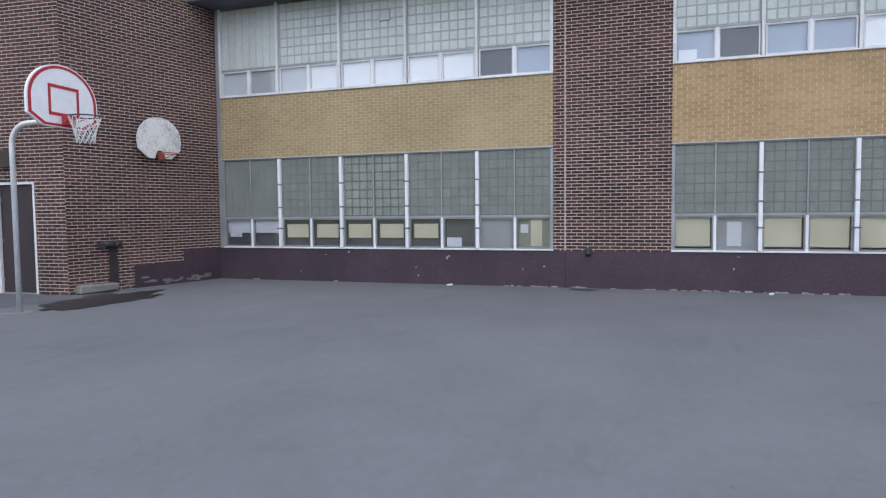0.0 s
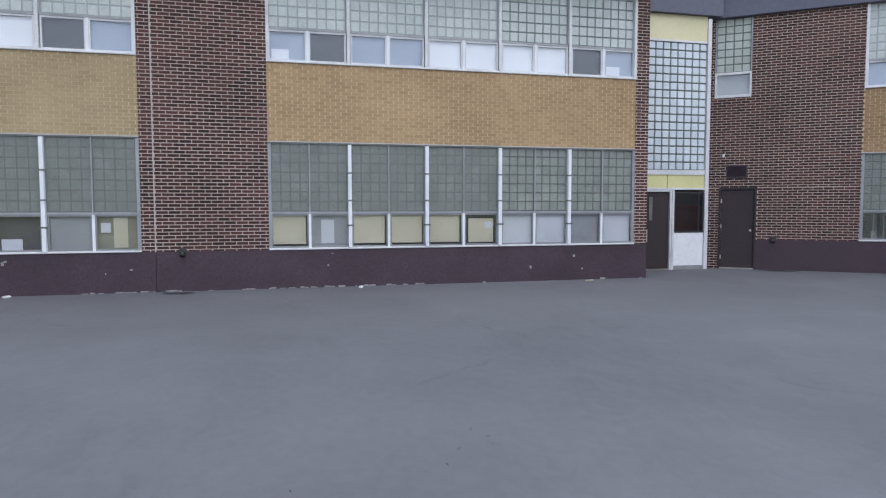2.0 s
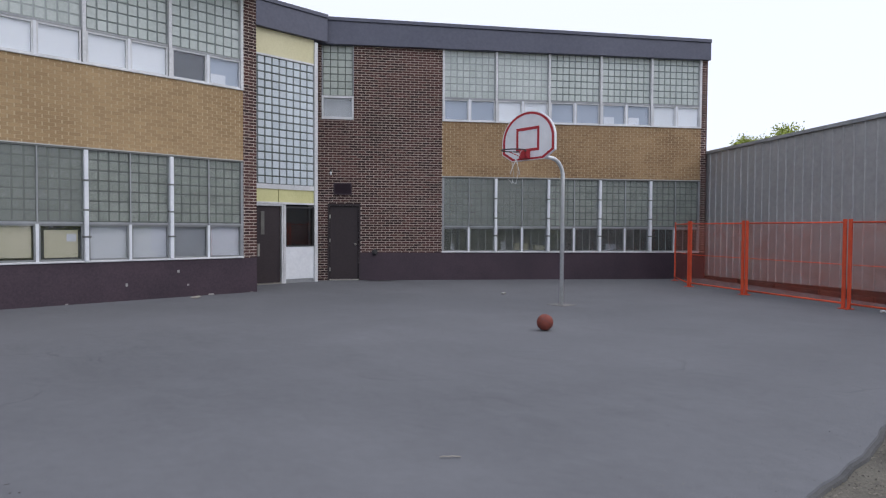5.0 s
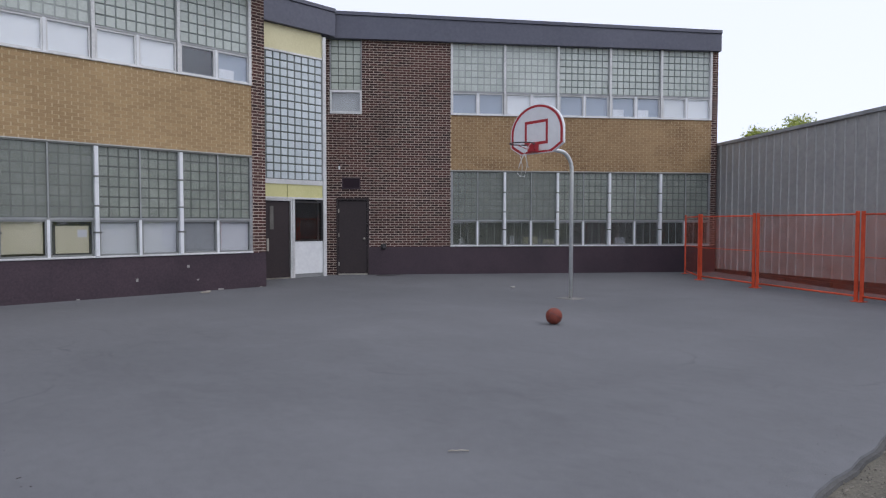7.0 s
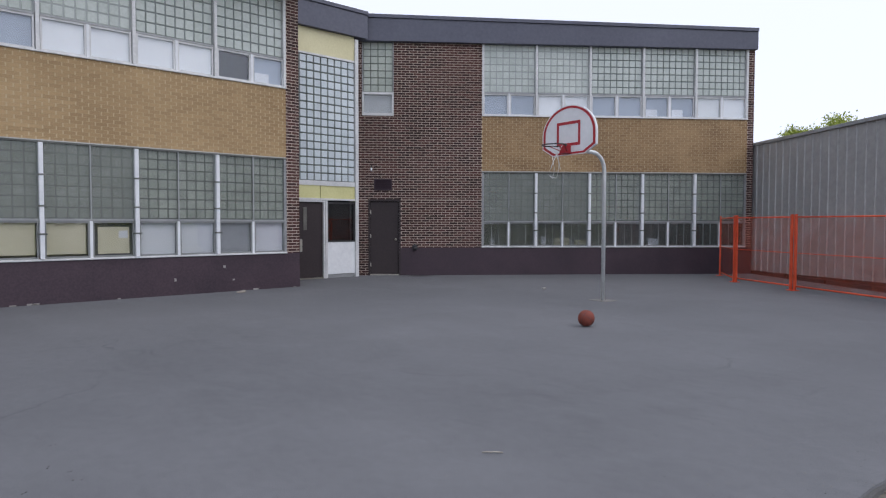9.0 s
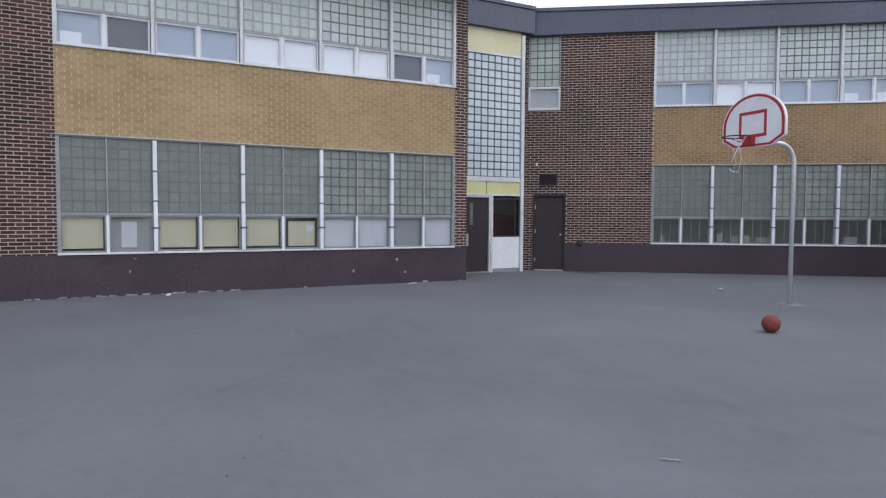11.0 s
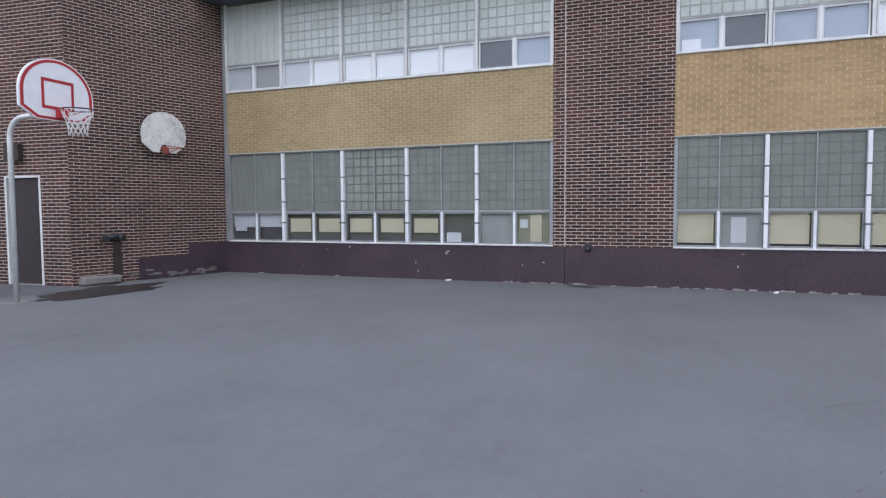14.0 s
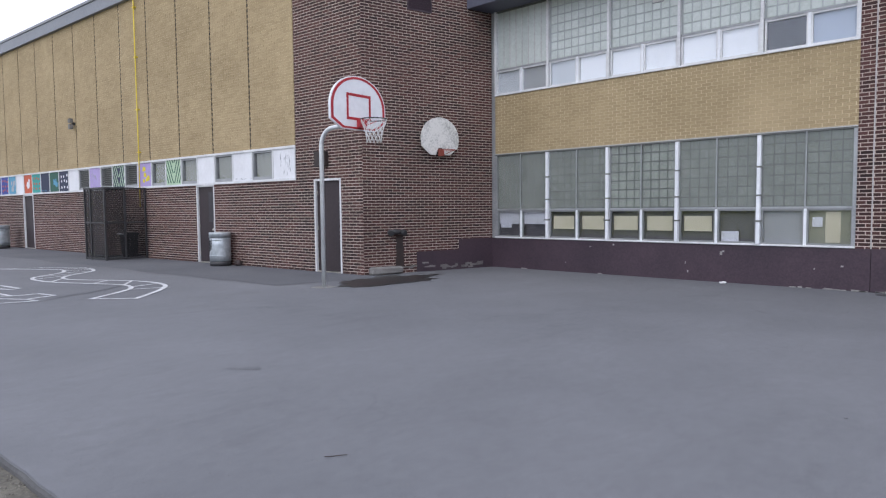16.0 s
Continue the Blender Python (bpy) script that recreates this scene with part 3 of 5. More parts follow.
# ---- doors ----
def door(name, m, w, h, leaf, frame_mat, label, knob=0.0, pane=None, plate=0.0, glazed=None):
    """A framed door; local x from 0 to w, y into the wall."""
    d = thing(name, m, label, "door", "", "structure")
    f = 0.05
    part("frame", boxes((0, f, -0.01, 0.16, 0, h), (w - f, w, -0.01, 0.16, 0, h), (f, w - f, -0.01, 0.16, h - f, h)), frame_mat, d)
    part("threshold", boxes((f, w - f, 0.0, 0.16, -0.02, 0.03)), BRASS, d, "pale worn threshold")
    lf = part("leaf", boxes((f + 0.004, w - f - 0.004, 0.05, 0.095, 0.035, h - f - 0.004), bevel=0.004), leaf, d)
    for z in (0.3, 1.1, h - 0.35):
        part("hinge", boxes((f - 0.004, f + 0.03, 0.035, 0.05, z - 0.05, z + 0.05)), BRASS, lf, "small steel hinge")
    if knob and not glazed:
        kb = bmesh.new()
        bmesh.ops.create_uvsphere(kb, u_segments=12, v_segments=8, radius=0.035, matrix=Matrix.Translation((knob, 0.0, 1.0)))
        tube(kb, [(knob, 0.0, 1.0), (knob, 0.05, 1.0)], 0.014, 8)
        part("handle", kb, BRASS, lf, "round steel door knob")
    if plate:
        part("handle", boxes((knob - 0.03, knob + 0.03, 0.03, 0.05, plate, plate + 0.32)), BRASS, lf, "steel pull plate")
    if pane:
        part("vision_pane", boxes((pane[0], pane[1], 0.04, 0.052, pane[2], pane[3])), glazed or DARK, lf, "narrow vision pane")
    return d


door("door_wing", WING_C @ pose(0.31, 0.0, 0), 0.90, 2.11, BROWN_DOOR, BROWN_DOOR, "closed dark brown steel door in the brick wall", knob=0.76)
door("door_gym_corner", GYM @ pose(-1.73, 0.0, 0), 0.985, GYM_HEAD, BROWN_DOOR, WHITE, "closed dark brown door in a white frame", knob=0.0)
door("door_gym_middle", GYM @ pose(-7.14, 0.0, 0), 0.96, GYM_HEAD, BROWN_DOOR, WHITE, "closed dark brown door with narrow pane in a white frame", knob=0.86, pane=(0.58, 0.82, 1.22, 2.1), plate=0.95)
door("door_gym_far", GYM @ pose(-20.98, 0.0, 0), 1.12, GYM_HEAD, BROWN_DOOR, WHITE, "closed dark brown door in a white frame", knob=0.0)

# ---- entrance recess ----
WIRED = surface("grey_wired_glass", (0.12, 0.12, 0.11), (0.22, 0.215, 0.20), 0.15, grain=80, stain=3.0, bump=0.02)
PALE_YELLOW = surface("pale_yellow_panel", (0.64, 0.59, 0.36), (0.75, 0.70, 0.46), 0.6, grain=25, stain=1.0, bump=0.05)
PANEL_WHITE = surface("scuffed_white_panel", (0.74, 0.76, 0.79), (0.86, 0.88, 0.90), 0.5, grain=12, stain=2.5, bump=0.03)
ALC = facing(0, ALC_Y, 0)
AL, AR, AM = 10.62, 12.80, 11.77
thing("wall_recess", ALC, "brick filling beside the recessed entrance", "wall", "", "structure", boxes((MAIN_END, AL, 0.0, 0.3, -0.1, HEAD2)), RED)
thing("wall_recess_side", MAIN, "brick side wall of the recess", "wall", "", "structure", boxes((MAIN_END - 0.3, MAIN_END - 0.004, 0.31, 1.55, -0.1, HEAD2)), RED)
door("door_entrance", ALC @ pose(AL + 0.1, 0, 0), AM - AL - 0.1, 2.05, BROWN_DOOR, WHITE, "dark brown entrance door with narrow pane in a white frame", knob=0.36, pane=(0.43, 0.53, 1.27, 1.86), plate=0.72, glazed=WIRED)
ent = thing("window_entrance", ALC, "tall entrance light with glass blocks, yellow panels and a white infill panel", "window", kind="structure")
part("post", boxes((AM, AM + 0.06, -0.03, 0.16, 0, 2.05)), WHITE, ent)
part("post", boxes((AR - 0.10, AR, -0.05, 0.5, 0, HEAD2 - 0.1)), WHITE, ent, "white painted corner post")
part("infill_panel", boxes((AM + 0.06, AR - 0.1, 0.0, 0.1, 0.10, 0.95), bevel=0.004), PANEL_WHITE, ent, "scuffed white infill panel")
part("kick_rail", boxes((AM + 0.06, AR - 0.1, 0.02, 0.12, 0.0, 0.10)), ALU, ent)
part("window_frame", boxes((AM + 0.06, AM + 0.10, -0.01, 0.1, 0.95, 2.0), (AR - 0.14, AR - 0.1, -0.01, 0.1, 0.95, 2.0), (AM + 0.10, AR - 0.14, -0.01, 0.1, 1.96, 2.0), (AM + 0.10, AR - 0.14, -0.01, 0.1, 0.95, 0.99)), DARK, ent)
part("pane", boxes((AM + 0.10, AR - 0.14, 0.03, 0.036, 0.99, 1.96)), DIM_GLASS, ent)
part("backing", boxes((AM + 0.06, AR - 0.1, 0.25, 0.3, 0.9, 2.05)), DARK, ent, "dark room behind the pane")
part("rail", boxes((AL, AR - 0.1, -0.025, 0.16, 2.05, 2.10), (AL, AR - 0.1, -0.025, 0.16, 2.43, 2.55)), WHITE, ent)
for a, b in ((AL, AL + 1.0), (AL + 1.02, AR - 0.1)):
    part("yellow_panel", boxes((a, b, 0.0, 0.12, 2.10, 2.43)), YELLOW, ent)
part("yellow_panel", boxes((AL, AR - 0.1, 0.0, 0.12, 5.80, HEAD2 - 0.04)), PALE_YELLOW, ent, "pale yellow panel under the roof")
part("rail", boxes((AL, AR - 0.1, -0.025, 0.16, 5.75, 5.80)), WHITE, ent)
part("block_joint", boxes((AL, AR - 0.1, 0.03, 0.15, 2.55, 5.75)), JOINT, ent)
EBLOCK = surface("milky_glass_block", (0.50, 0.56, 0.60), (0.66, 0.72, 0.76), 0.25, grain=20, stain=0.6, bump=0.1, vary=0.35)
ecols, erows = 10, 16
ew, eh = (AR - 0.1 - AL) / ecols, 3.20 / erows
proto = mesh_of("glass_block", boxes((-ew / 2 + 0.016, ew / 2 - 0.016, -0.02, 0.02, -eh / 2 + 0.016, eh / 2 - 0.016), bevel=0.01), EBLOCK)
for i in range(ecols):
    for j in range(erows):
        ob = new("glass_block", proto)
        ob.parent = ent
        ob.location = (AL + (i + 0.5) * ew, 0.018, 2.55 + (j + 0.5) * eh)
thing("wall_lamp", MAIN @ pose(MAIN_END, 0.25, 2.25), "small brown box lamp on the brick corner", "wall lamp", "", "", boxes((0.0, 0.10, -0.07, 0.07, -0.1, 0.1), bevel=0.015), SOOT)

# small upper window of the wing
sw = thing("window_wing_small", WING_C @ pose(0.15, 0, 0), "narrow upper window of glass blocks over one white framed pane", "window", kind="structure")
part("block_joint", boxes((0.03, 0.84, 0.062, 0.2, 5.06, HEAD2)), JOINT, sw)
proto = mesh_of("glass_block", boxes((-0.09, 0.09, -0.02, 0.02, -0.086, 0.086), bevel=0.008), BLOCK)
for i in range(4):
    for j in range(7):
        ob = new("glass_block", proto)
        ob.parent = sw
        ob.location = (0.03 + (i + 0.5) * 0.2025, 0.07, 5.07 + (j + 0.5) * 0.195)
part("window_frame", boxes((0, 0.05, -0.02, 0.1, 4.42, 5.06), (0.82, 0.87, -0.02, 0.1, 4.42, 5.06), (0.05, 0.82, -0.02, 0.1, 4.42, 4.49), (0.05, 0.82, -0.02, 0.1, 5.0, 5.06)), WHITE, sw)
part("jamb", boxes((0, 0.03, -0.01, 0.1, 5.06, HEAD2)), ALU, sw)
part("jamb", boxes((0.84, 0.87, -0.01, 0.1, 5.06, HEAD2)), ALU, sw)
part("pane", boxes((0.05, 0.82, 0.03, 0.036, 4.49, 5.0)), GLASS_UP, sw)
part("blind", boxes((0.03, 0.84, 0.1, 0.11, 4.46, 5.05)), GREY_BLIND, sw)


# ---- behind the panes ----
def sheet(name, m, u0, u1, z0, z1, v, material, label, category):
    return thing(name, m, label, category, "", "", boxes((u0, u1, v, v + 0.004, z0, z1)), material)


def dress(m, u0, u1, codes, z0, z1):
    """codes, one a pane: c cream sheet, C large cream sheet painting the field's reflection, p small white paper, b
    white blind, g grey blind, h half blind, o dark sheet painting an open vent, - nothing.
    """
    w = (u1 - u0) / 5
    for i, c in enumerate(codes):
        a = u0 + (i // 2) * w + (0.075 if i % 2 == 0 else w / 2 + 0.06)
        b = u0 + (i // 2) * w + (w / 2 - 0.06 if i % 2 == 0 else w - 0.075)
        lo, hi, d = z0 + 0.07, z1 - 0.045, b - a
        if c == "c":
            sheet("paper_sheet", m, a + 0.06, b - 0.05, lo + 0.19, hi - 0.10, 0.06, CREAM, "cream paper sheet taped inside the window pane", "paper")
        elif c == "C":
            # The field's reflection in the glass, painted as a cream sheet.
            sheet("paper_sheet", m, a - 0.01, b - 0.02, lo + 0.04, hi + 0.01, 0.06, CREAM, "large cream paper sheet inside the window pane", "paper")
        elif c == "m":
            sheet("window_blind", m, a - 0.02, b + 0.02, lo - 0.02, hi + 0.03, 0.075, MID_BLIND, "closed mid grey roller blind behind the pane", "blind")
        elif c == "v":
            # A mixed reflection, painted with an olive sheet and two pale patches.
            sheet("window_blind", m, a - 0.02, b + 0.02, lo - 0.02, hi + 0.03, 0.085, OLIVE_REFLECTION, "dull olive sheet painting the pane's reflection", "blind")
            sheet("paper_sheet", m, a + 0.27, b - 0.17, lo + 0.02, hi - 0.02, 0.06, CREAM, "narrow cream sheet painting the pane's reflection", "paper")
            sheet("paper_cutout", m, a + 0.05, a + 0.22, hi - 0.30, hi - 0.12, 0.06, LIGHT_BLIND, "small pale patch of the pane's painted reflection", "paper")
        elif c == "k":
            sheet("paper_sheet", m, a + 0.06, b - 0.05, lo + 0.03, hi - 0.07, 0.06, CREAM, "cream paper sheet with a dark margin behind the pane", "paper")
            sheet("window_screen", m, a - 0.02, b + 0.02, lo - 0.02, hi + 0.03, 0.075, NIGHT, "dark sheet behind the pane", "window screen")
            sheet("paper_cutout", m, b - 0.24, b - 0.08, hi - 0.28, hi - 0.14, 0.053, PAPER, "white paper cut-out on the window pane", "paper")
        elif c == "n":
            sheet("window_blind", m, a - 0.02, b + 0.02, lo - 0.02, hi + 0.03, 0.075, GREY_BLIND, "closed grey roller blind behind the pane", "blind")
            sheet("paper_notice", m, a + 0.16, a + 0.42, lo + 0.05, hi - 0.08, 0.06, LIGHT_BLIND, "pale grey notice on the window pane", "paper")
            sheet("paper_cutout", m, a + 0.29, a + 0.35, lo + 0.24, lo + 0.33, 0.053, PAPER, "small white paper shape on the notice", "paper")
        elif c == "p":
            sheet("paper_sheet", m, a + 0.06, a + 0.06 + 0.5 * d, lo + 0.2, lo + 0.45, 0.06, PAPER, "white paper notice inside the window pane", "paper")
        elif c == "q":
            sheet("paper_sheet", m, a + 0.03, a + 0.03 + 0.5 * d, lo, lo + 0.2, 0.06, PAPER, "white paper notice in the corner of the window pane", "paper")
        elif c == "b":
            sheet("window_blind", m, a - 0.02, b + 0.02, lo - 0.02, hi + 0.03, 0.075, BLIND, "closed white roller blind behind the pane", "blind")
        elif c == "g":
            sheet("window_blind", m, a - 0.02, b + 0.02, lo - 0.02, hi + 0.03, 0.075, GREY_BLIND, "closed grey roller blind behind the pane", "blind")
        elif c == "l":
            sheet("window_blind", m, a - 0.02, b + 0.02, lo - 0.02, hi + 0.03, 0.075, LIGHT_BLIND, "closed pale grey roller blind behind the pane", "blind")
        elif c == "s":
            v = thing("window_screen", m, "grey wire screen with thin upright bars over the pane", "window screen")
            part("mesh", boxes((a + 0.005, b - 0.005, 0.028, 0.030, lo - 0.01, hi)), PANE_SCREEN, v)
            for k in (1, 2):
                x = a + d * k / 3
                part("bar", boxes((x - 0.006, x + 0.006, 0.014, 0.026, lo - 0.02, hi + 0.01)), ALU, v)
        # A dark grey sheet stands for the dim room around the papers.
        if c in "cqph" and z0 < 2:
            sheet("window_blind", m, a - 0.02, b + 0.02, lo - 0.02, hi + 0.03, 0.12, DIM_ROOM, "dark grey blind behind the pane", "blind")
        if c in "ph":
            sheet("window_blind", m, a - 0.02, b + 0.02, lo + 0.3, hi + 0.03, 0.085, LIGHT_BLIND, "pale grey roller blind drawn half down", "blind")
        # Sky mirrored in the pane, painted as a blue-grey sheet behind it.
        if c == "r" or (c == "q" and z0 > 4):
            sheet("window_blind", m, a - 0.02, b + 0.02, lo - 0.02, hi + 0.03, 0.078, SKY_REFLECTION, "blue-grey sheet painting the sky's reflection in the pane", "blind")
        # The vent's unlit opening is painted as a dark panel behind the pane.
        if c == "o":
            sheet("window_screen", m, a - 0.02, b + 0.02, lo - 0.02, hi + 0.03, 0.075, NIGHT, "dark sheet painting the unlit opening of a vent", "window screen")


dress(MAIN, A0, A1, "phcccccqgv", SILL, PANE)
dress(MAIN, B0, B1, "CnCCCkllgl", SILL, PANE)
dress(WING_C, C0, C1, "ssssssssss", SILL, PANE)
dress(MAIN, A0, A1, "mgmbbbbbor", SILL2, PANE2)
dress(MAIN, B0, B1, "qorrbbbboq", SILL2, PANE2)
dress(WING_C, C0, C1, "rrbbrrqqlb", SILL2, PANE2)
# clutter on the classroom sills
for m, u, w, h, mat_, lab, cat in (
        (MAIN, A0 + 5.55, 0.24, 0.10, PAPER, "stack of white paper trays on the sill", "paper tray"), (MAIN, A0 + 3.9, 0.10, 0.05, PAPER, "small white box on the sill", "box"),
        (MAIN, B0 + 5.25, 0.22, 0.14, SOOT, "small dark box on the sill", "box"), (WING_C, C0 + 0.28, 0.12, 0.2, PAPER, "white carton on the sill", "carton"),
        (WING_C, C0 + 1.75, 0.14, 0.26, PAPER, "white carton on the sill", "carton"), (WING_C, C0 + 2.15, 0.42, 0.22, CREAM, "pale paper stack on the sill", "paper stack"),
        (WING_C, C0 + 2.75, 0.35, 0.16, CREAM, "pale paper stack on the sill", "paper stack"), (WING_C, C0 + 4.9, 0.3, 0.2, PAPER, "white crate on the sill", "crate")):
    thing(cat.replace(" ", "_"), m @ pose(u, 0.28, SILL + 0.035), lab, cat, "", "", boxes((0, w, -0.07, 0.07, 0, h), (0.01, w - 0.01, -0.06, 0.06, h, h + 0.012), bevel=0.004), mat_)
for m, a, b in ((MAIN, A0, A1), (MAIN, B0, B1), (WING_C, C0, C1)):
    thing("trim_inner_sill", m, "inner window shelf", "shelf", "", "structure", boxes((a, b, 0.17, 0.45, SILL - 0.01, SILL + 0.034)), PLASTER)

# ---- details on the main wall ----
thing("trim_joint_seal", MAIN, "white sealant bead down the wall joint", "sealant", "", "structure", boxes((-0.254, -0.232, -0.006, 0.012, SILL, SOFFIT)), CAULK)


def outlet(m, label):
    p = thing("wall_spigot", m, label, "pipe outlet")
    part("pipe", tube(bmesh.new(), [(0, 0.05, 0), (0, -0.06, 0.0), (0, -0.10, -0.02), (0, -0.12, -0.07)], 0.05, 12), DARK, p)
    part("flange", tube(bmesh.new(), [(0, 0.0, 0), (0, -0.012, 0)], 0.085, 16), DARK, p, "round dark wall flange")
    return p


outlet(MAIN @ pose(0.24, 0, 0.76), "dark iron overflow pipe on the wall above the plinth")
outlet(WING_C @ pose(1.6, 0, 0.78), "dark iron overflow pipe on the wall beside the door")
vc = thing("vent_cover", MAIN @ pose(-4.26, 0.05, 6.02), "small square cream vent cover set in the glass blocks", "vent cover")
part("plate", boxes((-0.115, 0.115, -0.025, 0.0, -0.11, 0.11), bevel=0.008), FLASH, vc)
part("rim", boxes((-0.13, 0.13, -0.012, 0.004, -0.125, 0.125), bevel=0.004), ALU, vc)

# louvred vents
def louvre(m, w, h, n, label):
    v = thing("wall_vent", m, label, "wall vent")
    part("frame", boxes((0, w, -0.02, 0.0, 0, 0.03), (0, w, -0.02, 0.0, h - 0.03, h), (0, 0.03, -0.02, 0.0, 0.03, h - 0.03), (w - 0.03, w, -0.02, 0.0, 0.03, h - 0.03)), MAROON, v)
    for k in range(n):
        z = 0.03 + (k + 0.5) * (h - 0.06) / n
        bm = boxes((0.03, w - 0.03, -0.022, -0.016, -0.03, 0.03))
        bmesh.ops.rotate(bm, verts=bm.verts, matrix=Matrix.Rotation(radians(28), 3, "X"), cent=(0, -0.019, 0))
        bmesh.ops.translate(bm, verts=bm.verts, vec=(0, 0, z))
        part("slat", bm, MAROON, v)
    return v


louvre(WING_C @ pose(0.47, -0.002, 2.36), 0.50, 0.325, 5, "dark maroon louvred vent above the wing door")
louvre(RET @ pose(1.25, -0.002, 6.31), 0.69, 0.36, 5, "dark maroon louvred vent high on the return wall")
bl = thing("bulb_lamp", WING_C @ pose(0.4, -0.01, 2.95), "small white bare lamp on the brick wall", "wall lamp")
part("holder", boxes((-0.02, 0.02, -0.03, 0.01, 0.03, 0.1)), DARK, bl)
part("bulb", tube(bmesh.new(), [(0, -0.03, -0.06), (0, -0.03, -0.03), (0, -0.03, 0.03)], 0.025, 10), PAPER, bl)

# return wall: standpipe, painted patches, step
sp = thing("standpipe", RET @ pose(0.82, 0, 1.0), "dark twin fire hose connection on the brick wall", "hose connection")
part("body", tube(bmesh.new(), [(-0.16, -0.10, 0.0), (0.16, -0.10, 0.0)], 0.055, 14), DARK, sp)
part("neck", tube(bmesh.new(), [(0.0, 0.02, 0.0), (0.0, -0.1, 0.0)], 0.07, 14), SOOT, sp)
for x in (-0.16, 0.16):
    part("cap", tube(bmesh.new(), [(x, -0.08, 0.0), (x + (0.03 if x > 0 else -0.03), -0.19, -0.03)], 0.07, 14), DARK, sp, "round black hose cap")
bm = bmesh.new()
pts = []
for k in range(15):
    f = k / 14
    z = 0.10 + 0.82 * f
    c = 0.96 + 0.02 * noise.noise(Vector((z * 5, 0, 7)))
    w = 0.09 + 0.03 * (1 - f) + 0.03 * noise.noise(Vector((z * 9, 3, 7)))
    pts.append((bm.verts.new((c - w, -0.006, z)), bm.verts.new((c + w, -0.006, z))))
for a, b in zip(pts, pts[1:]):
    bm.faces.new((a[0], a[1], b[1], b[0]))
thing("wall_stain", RET, "dark damp streak below the hose connection", "stain", "", "structure", bm, SOOT)
thing("plinth_return", RET, "stepped band of dark maroon paint along the wall's foot", "plinth", "", "structure",
      boxes((1.44, 2.70, -0.006, 0.011, 0.0, 0.50), (2.70, RET_LEN - 0.0, -0.006, 0.011, 0.0, 0.77)), MAROON)
bm = bmesh.new()
for k in range(26):
    x = random.uniform(1.0, 3.5)
    z = random.uniform(0.02, 0.12) if x > 1.6 else random.uniform(0.05, 0.2)
    box(bm, x, x + random.uniform(0.05, 0.22), -0.010, -0.002, z, z + random.uniform(0.02, 0.06))
thing("chipped_paint", RET, "patches of bare chipped concrete at the wall's foot", "chipped paint", "", "stuff", bm, DAMP)
bm = boxes((0.0, 0.82, -0.22, 0.0, 0, 0.20), bevel=0.035)
for v in bm.verts:
    v.co += 0.045 * Vector((noise.noise(v.co * 6), noise.noise(v.co * 6 + Vector((9, 0, 0))), noise.noise(v.co * 6 + Vector((0, 9, 0)))))
thing("concrete_block", RET @ pose(0.12, 0, 0), "broken damp concrete kerb block against the wall", "concrete block", "", "", bm, DAMP)
bm = bmesh.new()
mid = bm.verts.new((-8.42, 9.82, 0.011))
ring = []
for k in range(96):
    a = 2 * math.pi * k / 96
    r = 1 + 0.34 * noise.noise(Vector((1.6 * math.cos(a), 1.6 * math.sin(a), 3))) + 0.34 * noise.noise(Vector((4.5 * math.cos(a), 4.5 * math.sin(a), 8))) + 0.12 * noise.noise(Vector((14 * math.cos(a), 14 * math.sin(a), 5)))
    if math.cos(a - 1.5) > 0.97:
        r *= 1.0 + 8.0 * (math.cos(a - 1.5) - 0.97)
    p = Matrix.Rotation(radians(4), 3, "Z") @ Vector((0.74 * r * math.cos(a), 1.12 * r * math.sin(a), 0))
    ring.append(bm.verts.new((-8.42 + p.x, 9.82 + p.y, 0.011)))
for k in range(96):
    bm.faces.new((mid, ring[k], ring[(k + 1) % 96]))
thing("puddle_stain", Matrix(), "dark damp stain spreading over the asphalt", "puddle", "", "structure", bm, WET)

# chips along the main plinth
bm = bmesh.new()
for k in range(60):
    x = random.choice((random.uniform(-8.5, 10), random.uniform(-1, 0.2), random.uniform(1, 5)))
    box(bm, x, x + random.uniform(0.02, 0.14), -0.008, -0.003, -0.01, random.uniform(0.01, 0.034))
for k in range(14):
    x, z = random.uniform(-8, 9.5), random.uniform(0.15, 0.7)
    box(bm, x, x + random.uniform(0.01, 0.05), -0.007, -0.003, z, z + random.uniform(0.01, 0.07))
thing("chipped_paint", MAIN, "pale chips where the maroon paint has flaked", "chipped paint", "", "stuff", bm, CONCRETE)

# ---- gymnasium strip of panels and windows ----
thing("trim_strip", GYM, "white frame of the panel strip", "window frame", "", "structure",
      boxes((-GYM_LEN, -GYM_RED, -0.03, 0.2, 3.14, 3.20), (-GYM_LEN, -GYM_RED, -0.03, 0.2, GYM_HEAD, 2.37), (-GYM_RED - 0.03, -GYM_RED, -0.028, 0.2, 2.37, 3.14)), WHITE)
thing("wall_strip_back", GYM, "dark wall behind the panel strip", "wall", "", "structure", boxes((-GYM_LEN, -GYM_RED - 0.03, 0.16, 0.3, 2.37, 3.14)), DARK)
P_WHITE, P_PURPLE, P_NAVY = plain_colour("white_panel", (0.78, 0.79, 0.82)), plain_colour("lilac_panel", (0.42, 0.34, 0.62)), plain_colour("navy_panel", (0.02, 0.03, 0.07))
P_GREEN, P_TEAL, P_ORANGE = plain_colour("pale_green_panel", (0.45, 0.60, 0.42)), plain_colour("teal_panel", (0.03, 0.33, 0.30)), plain_colour("orange_panel", (0.55, 0.10, 0.04))
